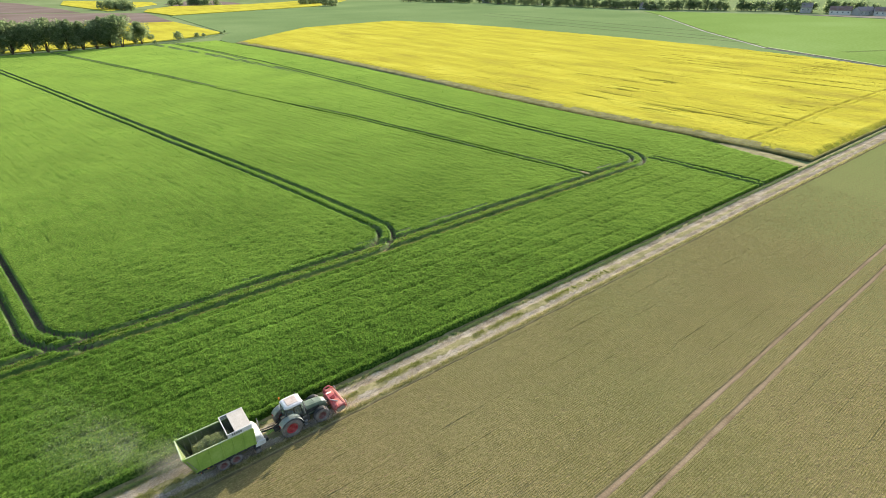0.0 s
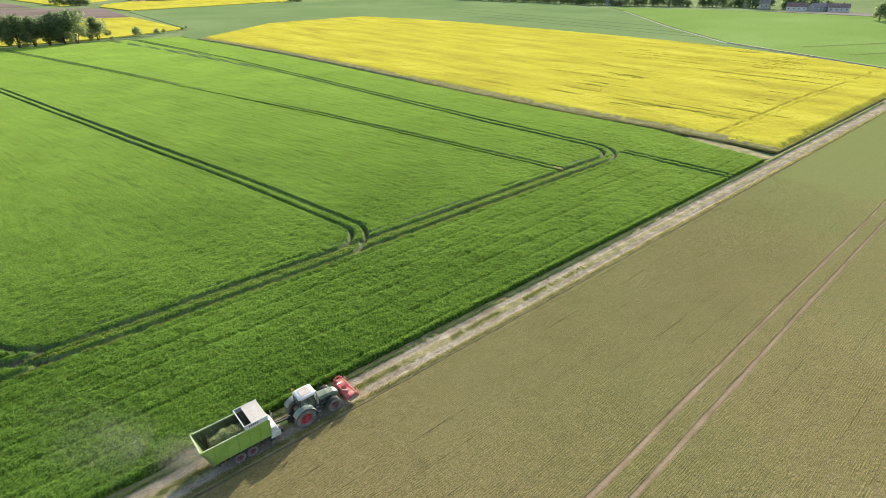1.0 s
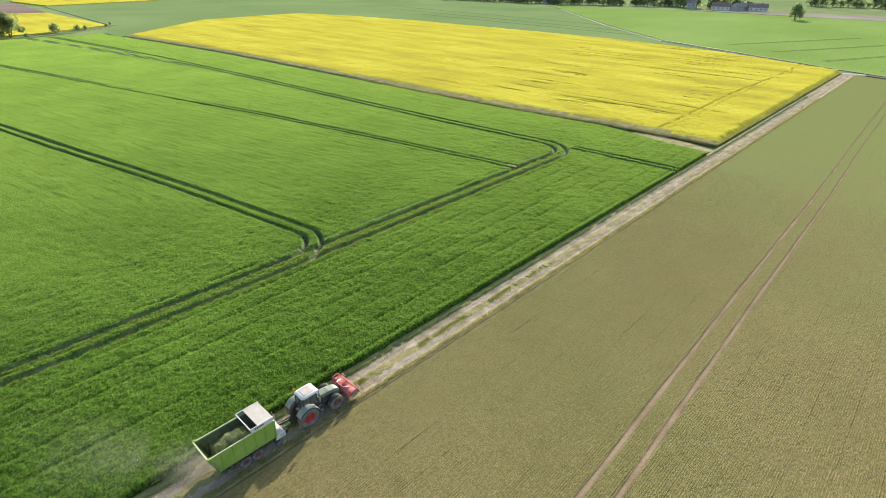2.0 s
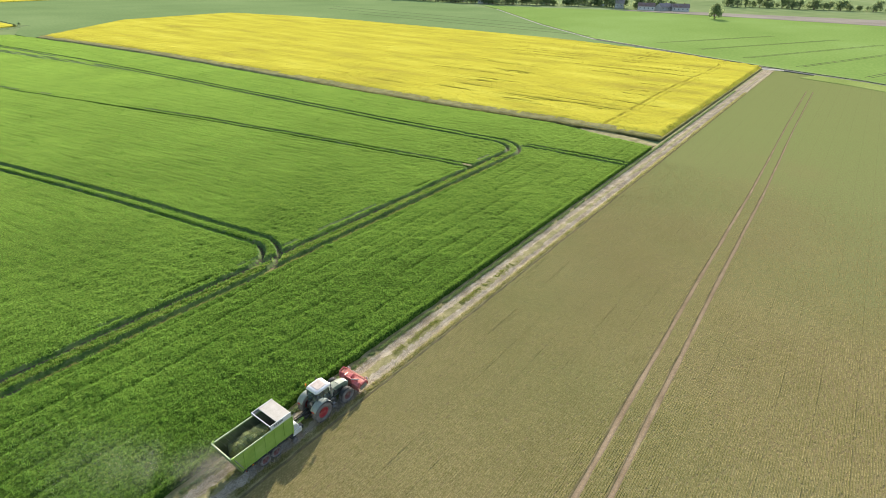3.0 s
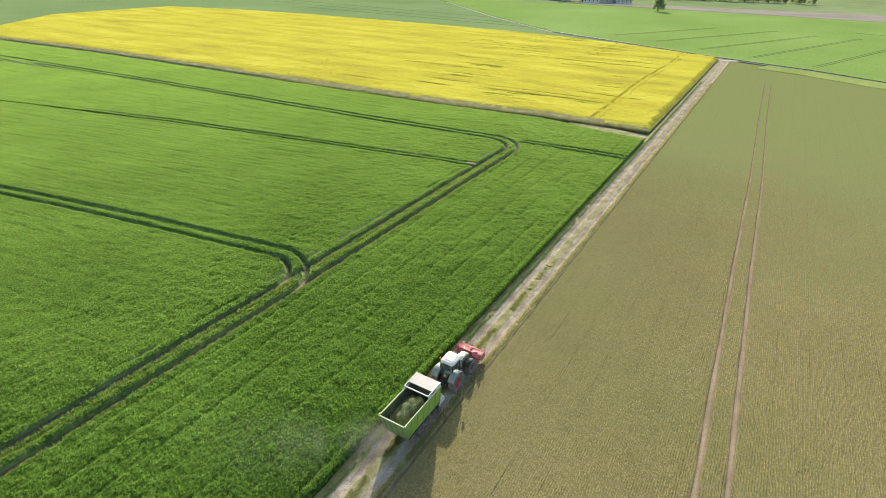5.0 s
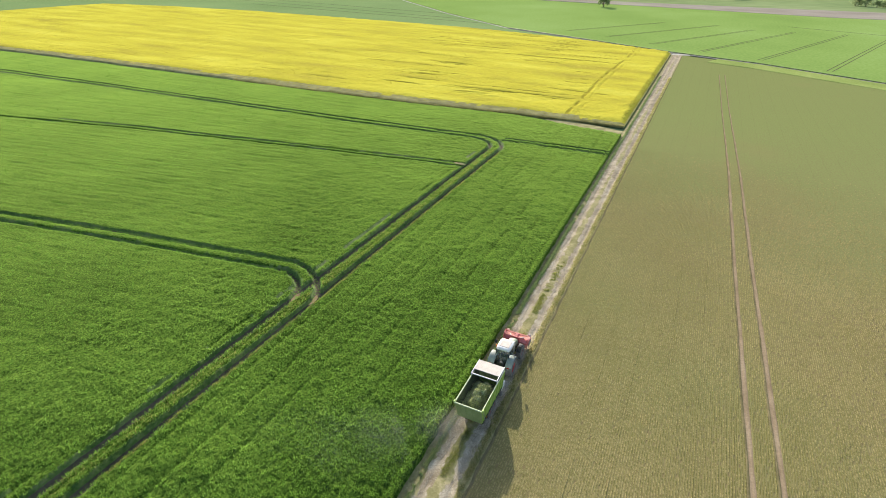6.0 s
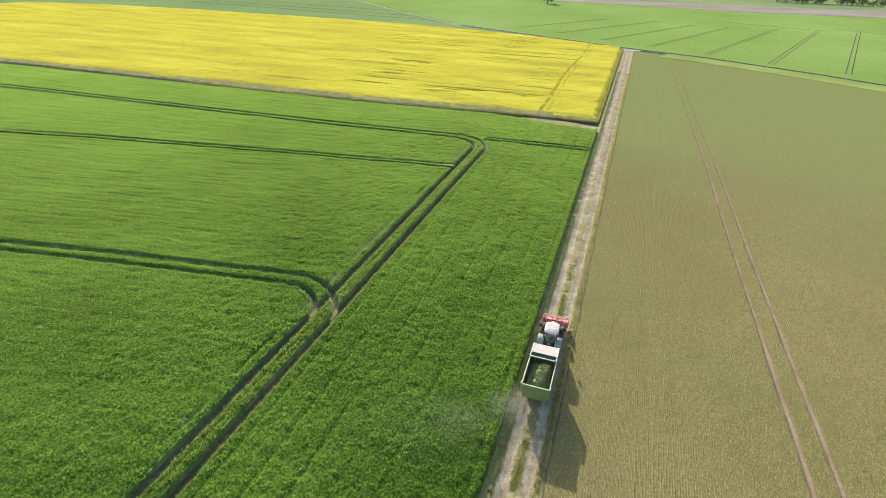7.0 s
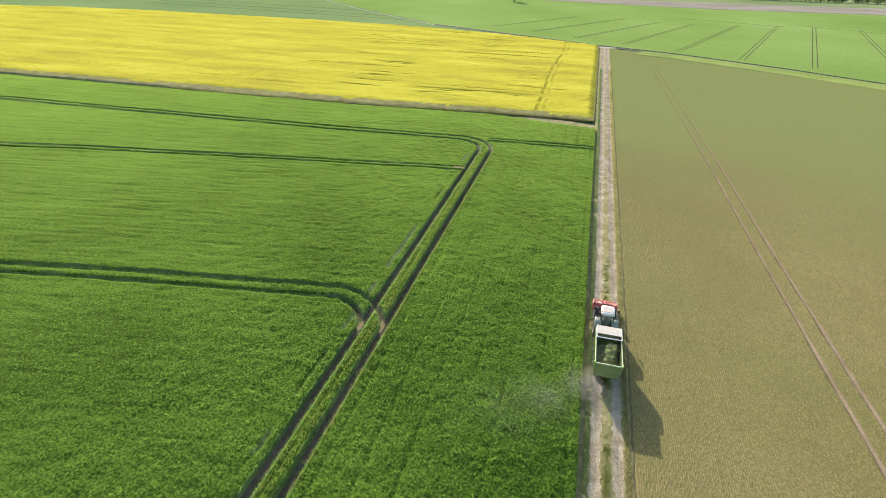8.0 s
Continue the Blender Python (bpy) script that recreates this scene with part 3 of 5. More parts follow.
def rape_streak(x, y):
    """0 to 1: long narrow gaps in the bloom, thickest towards the road end."""
    where = np.interp(x, [-390, -150, -90, -40, -12, -6], [0.1, 0.25, 0.8, 1.0, 0.5, 0.0]) * (0.35 + 0.9 * lattice(x * 0.5, y, 26, 33))
    return np.clip((lattice(x * 0.04, y - 0.03 * x, 1.0, 24) - 1.02 + 0.42 * where) / 0.12, 0, 1) * np.clip((y - rape_near(x) - 4) / 4, 0, 1)


def rape_field():
    xs = [-2.75, -3.0, -3.4, -3.9, -4.5]
    step = 0.5
    while xs[-1] > -395:
        if xs[-1] < -40:
            step = min(5.0, step * 1.04)
        xs.append(xs[-1] - step)
    fs = np.concatenate([[0, 0.0025, 0.008, 0.016, 0.025], 0.034 + 0.966 * np.linspace(0, 1, 250) ** 1.25])
    X, F = np.meshgrid(xs, fs, indexing="ij")
    near, far = rape_near(X), rape_far(X)
    ragged = 0.8 * (lattice(X, X * 0, 2.1, 21) - 0.5) * (X < -3.5)
    Y = near + (far - near) * F + np.where(F < 0.01, ragged, 0)
    Z = 1.15 + 0.2 * (lattice(X, Y, 1.2, 22) - 0.5) + 0.22 * (lattice(X, Y, 5, 23) - 0.5)
    lodged = rape_streak(X, Y)
    Z -= 0.4 * lodged
    for t in (RAPE_TRAM - 1.0, RAPE_TRAM + 1.0):
        wander = t + 0.5 * np.sin(Y / 17.0)
        tram = (abs(X - wander) < 0.25) & (lattice(X, Y, 2.2, 25) > 0.36)
        Z, lodged = np.where(tram, 0.85, Z), np.where(tram & (t < RAPE_TRAM), 1.0, lodged)
    for k, base in ((1, 0.4), (2, 0.52), (3, 0.65), (4, 0.78)):
        Z[:, k] = base + 0.25 * lattice(X[:, k], Y[:, k], 1.1, 26)
    for k, base in ((1, 0.05), (2, 0.3), (3, 0.6)):
        Z[k, :] = np.minimum(Z[k, :], base + 0.45 * lattice(X[k, :], Y[k, :], 1.1, 28))
    Z[0, :], Z[-1, :], Z[:, 0], Z[:, -1] = 0, 0, 0, 0
    faces = grid_faces(*X.shape)
    zs = Z.ravel()[faces]
    slots = np.where((zs.max(1) - zs.min(1) > 0.75) | (X.ravel()[faces].min(1) > -3.2) | (F.ravel()[faces].mean(1) < 0.01 + np.where(X.ravel()[faces].min(1) < -14, 0.008, 0.0) + 0.008 * lattice(X, Y, 1.4, 30).ravel()[faces].mean(1)), 1, 0)
    slots = np.where((slots == 0) & (lodged.ravel()[faces].mean(1) > 0.4), 2, slots)
    me = mesh_of("rape_field", np.stack([X.ravel(), Y.ravel(), Z.ravel()], 1), faces, [RAPE_TOP, RAPE_SIDE, RAPE_GAP], True, slots)
    tagged(new("rape_field", me), "bright yellow oilseed rape field in full bloom", "field", kind="structure")
    rng = np.random.default_rng(31)
    x, y, far = scatter(520000, 120, 520, 80, 165, 32)
    keep = (x < -3.15 - 0.7 * rng.random(len(x)) ** 2) & (x > -390)
    x, y, far = x[keep], y[keep], far[keep]
    keep = (y > rape_near(x) + np.where(x < -14, 1.2, 0.7) + np.where(x < -14, 6.0, 3.0) * rng.random(len(x)) ** 2) & (y < rape_far(x) - 0.3)
    keep &= abs(abs(x - RAPE_TRAM - 0.5 * np.sin(y / 17.0)) - 1.0) > 0.3 * rng.random(len(x))
    keep &= rape_streak(x, y) < 0.2 + 0.5 * rng.random(len(x))
    x, y, far = x[keep], y[keep], far[keep]
    z = 1.06 + 0.2 * (lattice(x, y, 1.2, 22) - 0.5) + 0.22 * (lattice(x, y, 5, 23) - 0.5)
    z -= 0.38 * np.clip(1 - (y - rape_near(x)) / 5.5, 0, 1)
    z -= 0.4 * rape_streak(x, y) + np.clip((x + 4.5) / 1.4, 0, 1) * 0.5
    me = blades("rape_flowers", RAPE_TUFT, x, y, z + 0.03, 0.13, 0.0015 * far, 0.25, 5)
    tagged(new("rape_flowers", me), "yellow rape flower heads standing above the crop", "crop", kind="stuff")
    n = 26000
    x = np.concatenate([-3.0 - 120 * rng.random(n) ** 1.4, np.full(9000, -2.85)])
    y = np.concatenate([rape_near(x[:n]) - 0.15, 127.4 + 138 * rng.random(9000)])
    z = 0.9 * rng.random(len(x))
    me = blades("rape_stalks", RAPE_SIDE, x, y + 0.9 * rng.random(len(x)), z * 0.3, 0.4, 0.1, 0.25, 6)
    tagged(new("rape_stalks", me), "grey-green rape stalks along the field edge", "crop", kind="stuff")


def tram_x(y, side):
    """x of the bare wheel tracks in the thin crop."""
    return np.interp(y, [-60, 25, 40, 63, 103, 130, 160, 220, 250], [22.85, 22.3, 21.95, 21.45, 20.85, 20.15, 19.25, 18.0, 17.5]) + side * np.interp(y, [40, 140], [2.22, 1.95])


def lane_y(x):
    """y of the cross lane's middle."""
    return np.interp(x, [-283, -168, -99, -51, -3, 32, 72, 98, 300], [503, 381, 318, 295, 271, 259, 236, 217, 90])


def thin_z(x, y):
    return 0.05 + 0.05 * (lattice(x, y, 6, 41) - 0.5) + 0.03 * (lattice(x, y, 0.8, 42) - 0.5)


def thin_field():
    xs = np.concatenate([[2.2, 2.45, 2.7], np.arange(3.0, 70, 0.5), np.arange(70, 330, 6)])
    fs = np.linspace(0, 1, 260) ** 1.3
    X, F = np.meshgrid(xs, fs, indexing="ij")
    Y = -70 + (lane_y(X) - 3.5 + 70) * F
    Z = thin_z(X, Y)
    Z[0, :] = -0.04
    faces = grid_faces(*X.shape)
    me = mesh_of("thin_crop_field", np.stack([X.ravel(), Y.ravel(), Z.ravel()], 1), faces, [SPARSE], True)
    tagged(new("thin_crop_field", me), "olive-tan field with a thin young crop in drill rows", "field", kind="structure")
    for side in (0, 1):
        ys = np.linspace(-40, 222, 220)
        mid = tram_x(ys, side) + 0.05 * (lattice(ys, ys * 0, 6, 43) - 0.5)
        half = (0.15 + 0.07 * lattice(ys, ys * 0, 1.7, 44 + side)) * np.interp(ys, [40, 170], [1.0, 0.5])
        # the two left bands are coloured dark for the shadow inside the track
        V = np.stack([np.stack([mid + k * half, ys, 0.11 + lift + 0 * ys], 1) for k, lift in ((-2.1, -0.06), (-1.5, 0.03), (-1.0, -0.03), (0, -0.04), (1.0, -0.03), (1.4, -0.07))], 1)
        me = mesh_of("wheel_track", V.reshape(-1, 3), grid_faces(len(ys), 6), [TRAM_SOIL, FURROW_AND_LIP_SHADE], True, np.tile([1, 1, 0, 0, 0], len(ys) - 1))
        tagged(new("wheel_track", me), "bare pinkish soil wheel track through thin crop, shade painted on its left lip", "track", kind="structure")
    rng = np.random.default_rng(51)
    x, y, far = scatter(520000, 34, 260, -85, 125, 52)
    n = len(x)
    x = ROW * np.round(x / ROW) + np.interp(far, [46, 58, 74], [0.035, 0.06, 0.15]) * rng.standard_normal(n) + 0.06 * (lattice(x, y, 3.0, 55) - 0.5)
    keep = (abs(x - tram_x(y, 0)) > 0.3) & (abs(x - tram_x(y, 1)) > 0.3) & (y < lane_y(x) - 8) & (x > 2.5) & (x < 200)
    keep &= (abs((x - 1.2 + 1.5) % 3.0 - 1.5) > 0.12) | (rng.random(n) < 0.25)
    keep &= rng.random(n) > np.clip((far - 60) / 75, 0, 1)
    x, y, far = x[keep], y[keep], far[keep]
    green = rng.random(len(x)) < np.interp(y + 0.5 * (x - 15), [-10, 80, 180], [0.16, 0.6, 1.0])
    for mat, pick, label in ((SPARSE_BLADE, ~green, "sparse olive and straw-coloured plants in rows"), (LUSH_BLADE, green, "greener young plants further along the rows")):
        me = blades("thin_crop_blades", mat, x[pick], y[pick], thin_z(x[pick], y[pick]) - 0.01, 0.065, np.interp(far[pick], [40, 70, 120, 300], [0.026, 0.04, 0.1, 0.26]), 0.05, 53)
        tagged(new("thin_crop_blades", me), label, "crop", kind="stuff")
    # the drill rows themselves: low ragged ridges of plants
    xr = ROW * np.arange(13, 325)
    yr = np.arange(-32, 112, 0.42)
    gx, gy = np.meshgrid(xr, yr, indexing="ij")
    mid = gx + 0.02 * (lattice(gx, gy, 3.0, 56) - 0.5) + 0.016 * (rng.random(gx.shape) - 0.5)
    thick = (0.05 + 0.025 * rng.random(gx.shape)) * (0.85 + 0.3 * lattice(gx, gy, 1.4, 57))
    # rows three metres apart are raised, added to cast a dark line
    tall = 0.014 + 0.02 * rng.random(gx.shape) + 0.035 * (abs((gx + 1.5) % 3.0 - 1.5) < 0.09) * lattice(gx, gy, 5, 59)
    low = thin_z(gx, gy) - 0.004
    V = np.stack([np.stack([mid - thick, gy, low], -1), np.stack([mid, gy, low + 0.022 + tall], -1), np.stack([mid + thick, gy, low], -1)], 2)
    i = (np.arange(len(xr))[:, None] * len(yr) + np.arange(len(yr) - 1)[None]) * 3
    stands = (abs(gx - tram_x(gy, 0)) > 0.3) & (abs(gx - tram_x(gy, 1)) > 0.3)
    stands &= rng.random(gx.shape) > np.interp(gy + 0.4 * gx, [30, 70, 128], [0.03, 0.18, 1.0])
    i = i[stands[:, :-1]]
    faces = np.concatenate([np.stack([i + k, i + k + 1, i + k + 4, i + k + 3], -1) for k in (0, 1)])
    tagged(new("crop_rows", mesh_of("crop_rows", V.reshape(-1, 3), faces, [ROW_CROP], True)), "thin olive-green crop standing in drill rows", "crop", kind="stuff")
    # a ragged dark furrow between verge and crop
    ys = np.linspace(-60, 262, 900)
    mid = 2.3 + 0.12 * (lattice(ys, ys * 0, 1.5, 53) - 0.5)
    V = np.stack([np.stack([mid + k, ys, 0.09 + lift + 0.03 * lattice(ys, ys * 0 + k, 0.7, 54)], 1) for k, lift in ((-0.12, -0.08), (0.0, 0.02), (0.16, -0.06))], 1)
    tagged(new("furrow", mesh_of("furrow", V.reshape(-1, 3), grid_faces(len(ys), 3), [FURROW_AND_LIP_SHADE], True)), "dark ploughed furrow edge beside the farm road", "furrow", kind="structure")


def farm_road():
    """Two gravel ruts with a grassy crown and verges."""
    xs = np.concatenate([[-2.4], np.arange(-2.2, 2.21, 0.11), [2.3]])
    ys = np.concatenate([np.arange(-70, -12, 1.0), np.arange(-12, 110, 0.16), np.arange(110, 269, 0.5)])
    X, Y = np.meshgrid(xs, ys, indexing="ij")
    rut = np.minimum(abs(X + 0.72), abs(X - 1.12))
    low = np.clip(1 - rut / 0.6, 0, 1)
    Z = 0.07 - 0.09 * low + 0.05 * (lattice(X, Y, 0.5, 61) - 0.5) + 0.02
    ragged = 0.46 + 0.35 * (lattice(X * 2, Y, 1.6, 62) - 0.5) + 0.45 * (lattice(X, Y, 0.3, 67) - 0.5) + 0.6 * np.clip((Y - 60) / 40, 0, 1) * lattice(X, Y, 5, 68)
    Z[0, :] -= 0.1
    faces = grid_faces(*X.shape)
    inside = (rut - ragged).ravel()[faces].mean(1)
    slots = np.where(inside < 0, 0, 1)
    me = mesh_of("farm_road", np.stack([X.ravel(), Y.ravel(), Z.ravel()], 1), faces, [GRAVEL, VERGE], True, slots)
    tagged(new("farm_road", me), "pale gravel farm road with two ruts and a grassy crown", "road", kind="structure")
    rng = np.random.default_rng(63)
    for n, mid, wide, tall, bare, mat, label in (
            (60000, 0.17, 0.2, 0.12, 0.4, CROWN_BLADE, "yellow-green grass in patches between the ruts"),
            (60000, 1.92, 0.2, 0.17, 0.15, VERGE_BLADE, "straw-coloured grass tufts along the road edge"),
            (52000, -1.5, 0.12, 0.22, 0.28, WEED_BLADE, "blue-green weeds along the foot of the crop")):
        y = -25 + 230 * rng.random(n) ** 1.35
        x = mid + wide * rng.standard_normal(n)
        there = lattice(x * 0.4, y * 0.5, 1.5, 64) * 0.65 + lattice(x, y, 0.4, 65) * 0.35
        keep = (there > bare + np.where(mat == CROWN_BLADE, 0.5, 0.0) * np.clip((y - 30) / 40, 0, 1)) & (x > -2.1) & (x < 2.16)
        x, y, there = x[keep], y[keep], there[keep]
        me = blades("verge_grass", mat, x, y, 0.05 + 0 * x, tall * (0.5 + there), 0.045 + 0.0005 * np.clip(y, 0, 200), 0.09, 66)
        tagged(new("verge_grass", me), label, "grass", kind="stuff")
    n = 30000
    y, s = -20 + 240 * rng.random(n) ** 1.3, 0.018 + 0.04 * rng.random(n) ** 3
    x = np.where(rng.random(n) < 0.5, -0.78, 1.1) + 0.32 * rng.standard_normal(n)
    c = np.stack([x, y, 0.02 + 0 * x], 1)
    shape = np.array([(1, 0, 0), (-0.5, 0.9, 0), (-0.5, -0.9, 0), (0, 0, 0.9)])
    V = (c[:, None, :] + shape[None] * s[:, None, None]).reshape(-1, 3)
    tri = np.array([(0, 1, 3), (1, 2, 3), (2, 0, 3)])
    Fc = (np.arange(n)[:, None, None] * 4 + tri[None]).reshape(-1, 3)
    tagged(new("road_stones", mesh_of("road_stones", V, Fc, [STONE])), "loose pale stones scattered in the ruts", "stones", kind="stuff")


# ---- distance ----
def far_land():
    bm = bm_new()
    bmesh.ops.create_grid(bm, x_segments=40, y_segments=40, size=4500)
    for v in bm.verts:
        v.co.z = -0.25
    tagged(part("ground", bm, FAR_LAND), "hazy patchwork of distant farmland", "ground", kind="structure")
    field("far_field_1", [(-3, 268.5), (-50, 288), (-100, 299), (-150, 301.5), (-276, 299), (-345, 289), (-398, 274), (-399, 262), (-386, 175), (-322, 104), (-346, 104), (-392, 122), (-640, 138),
          (-700, 338), (-834, 452), (-650, 560), (-400, 560), (-283, 503), (-168, 381), (-99, 318), (-51, 295)], -0.2, 0.05, FAR_BLUE_GREEN, "blue-green cereal field beyond the rape")
    field("far_field_2", [(-2, 272), (32, 261), (72, 238), (98, 219), (300, 92), (640, 300), (420, 640), (100, 575), (-60, 590), (-200, 590), (-330, 548), (-283, 506), (-168, 384), (-99, 321), (-51, 298)],
          -0.2, 0.05, FAR_GREEN, "light green cereal field beyond the cross lane")
    for (ax, ay), (bx, by) in (((-40, 316), (15, 430)), ((-15, 298), (37, 415)), ((9, 284), (60, 416)), ((34, 272), (90, 424)), ((58, 256), (116, 430)), ((84, 246), (142, 440)), ((112, 232), (170, 440)), ((-66, 330), (-20, 425))):
        for s in (-1.0, 1.0):
            strip("far_wheel_track", [(ax + s, ay), (bx + s, by)], 0.34, 0.1, WET_SOIL, "dark wheel track in light green crop", "track", 0.04)
    strip("far_wheel_track", [(60, 455), (118, 432), (122, 436)], 1.0, 0.1, WET_SOIL, "dark wheel track in light green crop", "track", 0.04)
    strip("far_wheel_track", [(130, 452), (210, 395)], 0.8, 0.1, WET_SOIL, "dark wheel track in light green crop", "track", 0.04)
    for a, b in (((-110, 335), (-330, 352)), ((-130, 352), (-400, 380)), ((-160, 380), (-420, 405))):
        strip("far_wheel_track", [a, b], 0.7, 0.1, WET_SOIL, "dark wheel track in blue-green crop", "track", 0.04)
    xs = [-283, -225, -168, -130, -99, -75, -51, -25, -3, 15, 32, 52, 72, 98, 160, 300]
    strip("cross_lane", [(x, float(lane_y(x))) for x in xs[4:]], 2.6, 0.12, ASPHALT, "narrow grey asphalt lane crossing the farm road", "road", 0.2)
    strip("white_track", [(x, float(lane_y(x))) for x in xs[:5]], 1.6, 0.12, PALE_TRACK, "white chalky track running to the village", "track", 0.2)
    strip("ditch_grass", [(x, float(lane_y(x)) + 2.6) for x in xs[4:]], 1.3, 0.3, CROP_SIDE, "dark rough grass along the lane", "verge", 0.4)
    strip("lane_verge", [(x, float(lane_y(x)) - 8.0) for x in xs[9:]], 13.0, 0.22, LANE_GRASS, "light green grass verge of the lane", "verge", 0.2)
    strip("junction_gravel", [(-4, 266.5), (0.4, 266.8), (5, 268)], 3.5, 0.13, PALE_TRACK, "pale gravel where road and lane meet", "road", 0.15)
    strip("field_margin", [(-2.6, 121.6), (-9, 123.4), (-22, 125.2)], 5.0, 0.06, VERGE, "bare grassy margin at the rape corner", "verge", 0.15)
    strip("tree_row_verge", [(-362, -75), (-352.5, -20), (-351, 30), (-352, 58), (-366, 88), (-398, 123)], 12.5, 0.1, CROP_SIDE, "rough dark grass under the tree row", "verge", 0.3)
    field("ploughed_field_1", [(-60, 592), (100, 578), (420, 643), (700, 560), (700, 760), (300, 720), (60, 668), (-110, 640), (-200, 600)], -0.2, 0.03, HAZED_PLOUGH, "pale grey-brown ploughed field")
    field("yellow_field_1", [(-360, -70), (-357, 30), (-366, 75), (-393, 120), (-538, 119), (-562, 40), (-600, -70)], -0.2, 0.6, RAPE_TOP, "yellow rape field behind the tree row")
    field("ploughed_field_2", [(-602, -70), (-564, 40), (-540, 120), (-715, 129), (-846, -9), (-880, -80)], -0.2, 0.03, PLOUGH, "bare brown ploughed field")
    field("ploughed_field_3", [(-900, -80), (-856, -5), (-790, 70), (-900, 60), (-1200, 20), (-1500, -60)], -0.2, 0.03, PLOUGH, "bare brown ploughed field far off")
    field("yellow_field_2", [(-640, 142), (-745, 132), (-800, 147), (-860, 190), (-835, 290), (-900, 420), (-836, 455), (-702, 340)], -0.2, 0.6, RAPE_TOP, "narrow yellow rape field")
    field("yellow_field_3", [(-800, 100), (-830, 120), (-960, 190), (-1050, 200), (-1260, 90), (-1060, 70)], -0.2, 0.6, RAPE_TOP, "far yellow rape field")
    field("ploughed_field_4", [(-862, 195), (-960, 200), (-1100, 290), (-920, 300), (-838, 285)], -0.2, 0.03, PLOUGH, "brown field behind the rape")


def tree_meshes(seed, tall, wide, leaves, leaf):
    """Trunk with limbs, and a crown of many leaf clumps with gaps."""
    rng = np.random.default_rng(seed)
    bm = bm_new()
    bend = rng.normal(0, 0.02 * tall, 2)
    rod(bm, (0, 0, 0), (bend[0], bend[1], tall * 0.5), tall * 0.022, 8, tall * 0.014)
    rod(bm, (bend[0], bend[1], tall * 0.5), (bend[0] * 2, bend[1] * 2, tall * 0.85), tall * 0.014, 6, tall * 0.004)
    centres = []
    for i in range(3):
        a = 2.1 * i + rng.random()
        rod(bm, (0.3 * math.cos(a), 0.3 * math.sin(a), 0), (0.24 * wide * math.cos(a), 0.24 * wide * math.sin(a), tall * 0.6), tall * 0.013, 6, tall * 0.005)
    for i in range(13):
        z0 = tall * (0.08 + 0.6 * i / 12)
        a = i * 2.4 + rng.random()
        reach = wide * (0.25 + 0.3 * rng.random()) * (1.1 - 0.5 * i / 12)
        end = (math.cos(a) * reach, math.sin(a) * reach, z0 + tall * (0.1 + 0.14 * rng.random()))
        rod(bm, (bend[0] * z0 / tall * 2, bend[1] * z0 / tall * 2, z0), end, tall * 0.007, 5, tall * 0.002)
        centres.append((*end, wide * (0.12 + 0.1 * i / 12 + 0.1 * rng.random())))
    for i in range(9):
        centres.append((*(rng.normal(0, 0.14 * wide, 2)), tall * (0.5 + 0.42 * i / 8), wide * (0.24 - 0.012 * i)))
    centres = np.array(centres)
    k = rng.integers(0, len(centres), leaves)
    d = rng.standard_normal((leaves, 3))
    d /= np.linalg.norm(d, axis=1)[:, None]
    p = centres[k, :3] + d * (centres[k, 3] * (0.55 + 0.5 * rng.random(leaves)))[:, None] * np.array([1, 1, 1.15])
    a, b = rng.standard_normal((leaves, 3)), rng.standard_normal((leaves, 3))
    a *= (leaf * (0.5 + rng.random(leaves)) / np.linalg.norm(a, axis=1))[:, None]
    b *= (leaf * (0.5 + rng.random(leaves)) / np.linalg.norm(b, axis=1))[:, None]
    V = np.stack([p - a * 0.6, p + b * 0.6, p + a * 0.6, p - b * 0.6], 1).reshape(-1, 3)
    return bm, mesh_of("crown", V, np.arange(4 * leaves).reshape(-1, 4), [HAZED_LEAF])


def tree(seed, tall, wide, leaves, leaf, label, group):
    bm, crown = tree_meshes(seed, tall, wide, leaves, leaf)
    root = tagged(new("tree"), label, "tree", group)
    part("trunk", bm, BARK, root)
    new("crown", crown).parent = root
    return root


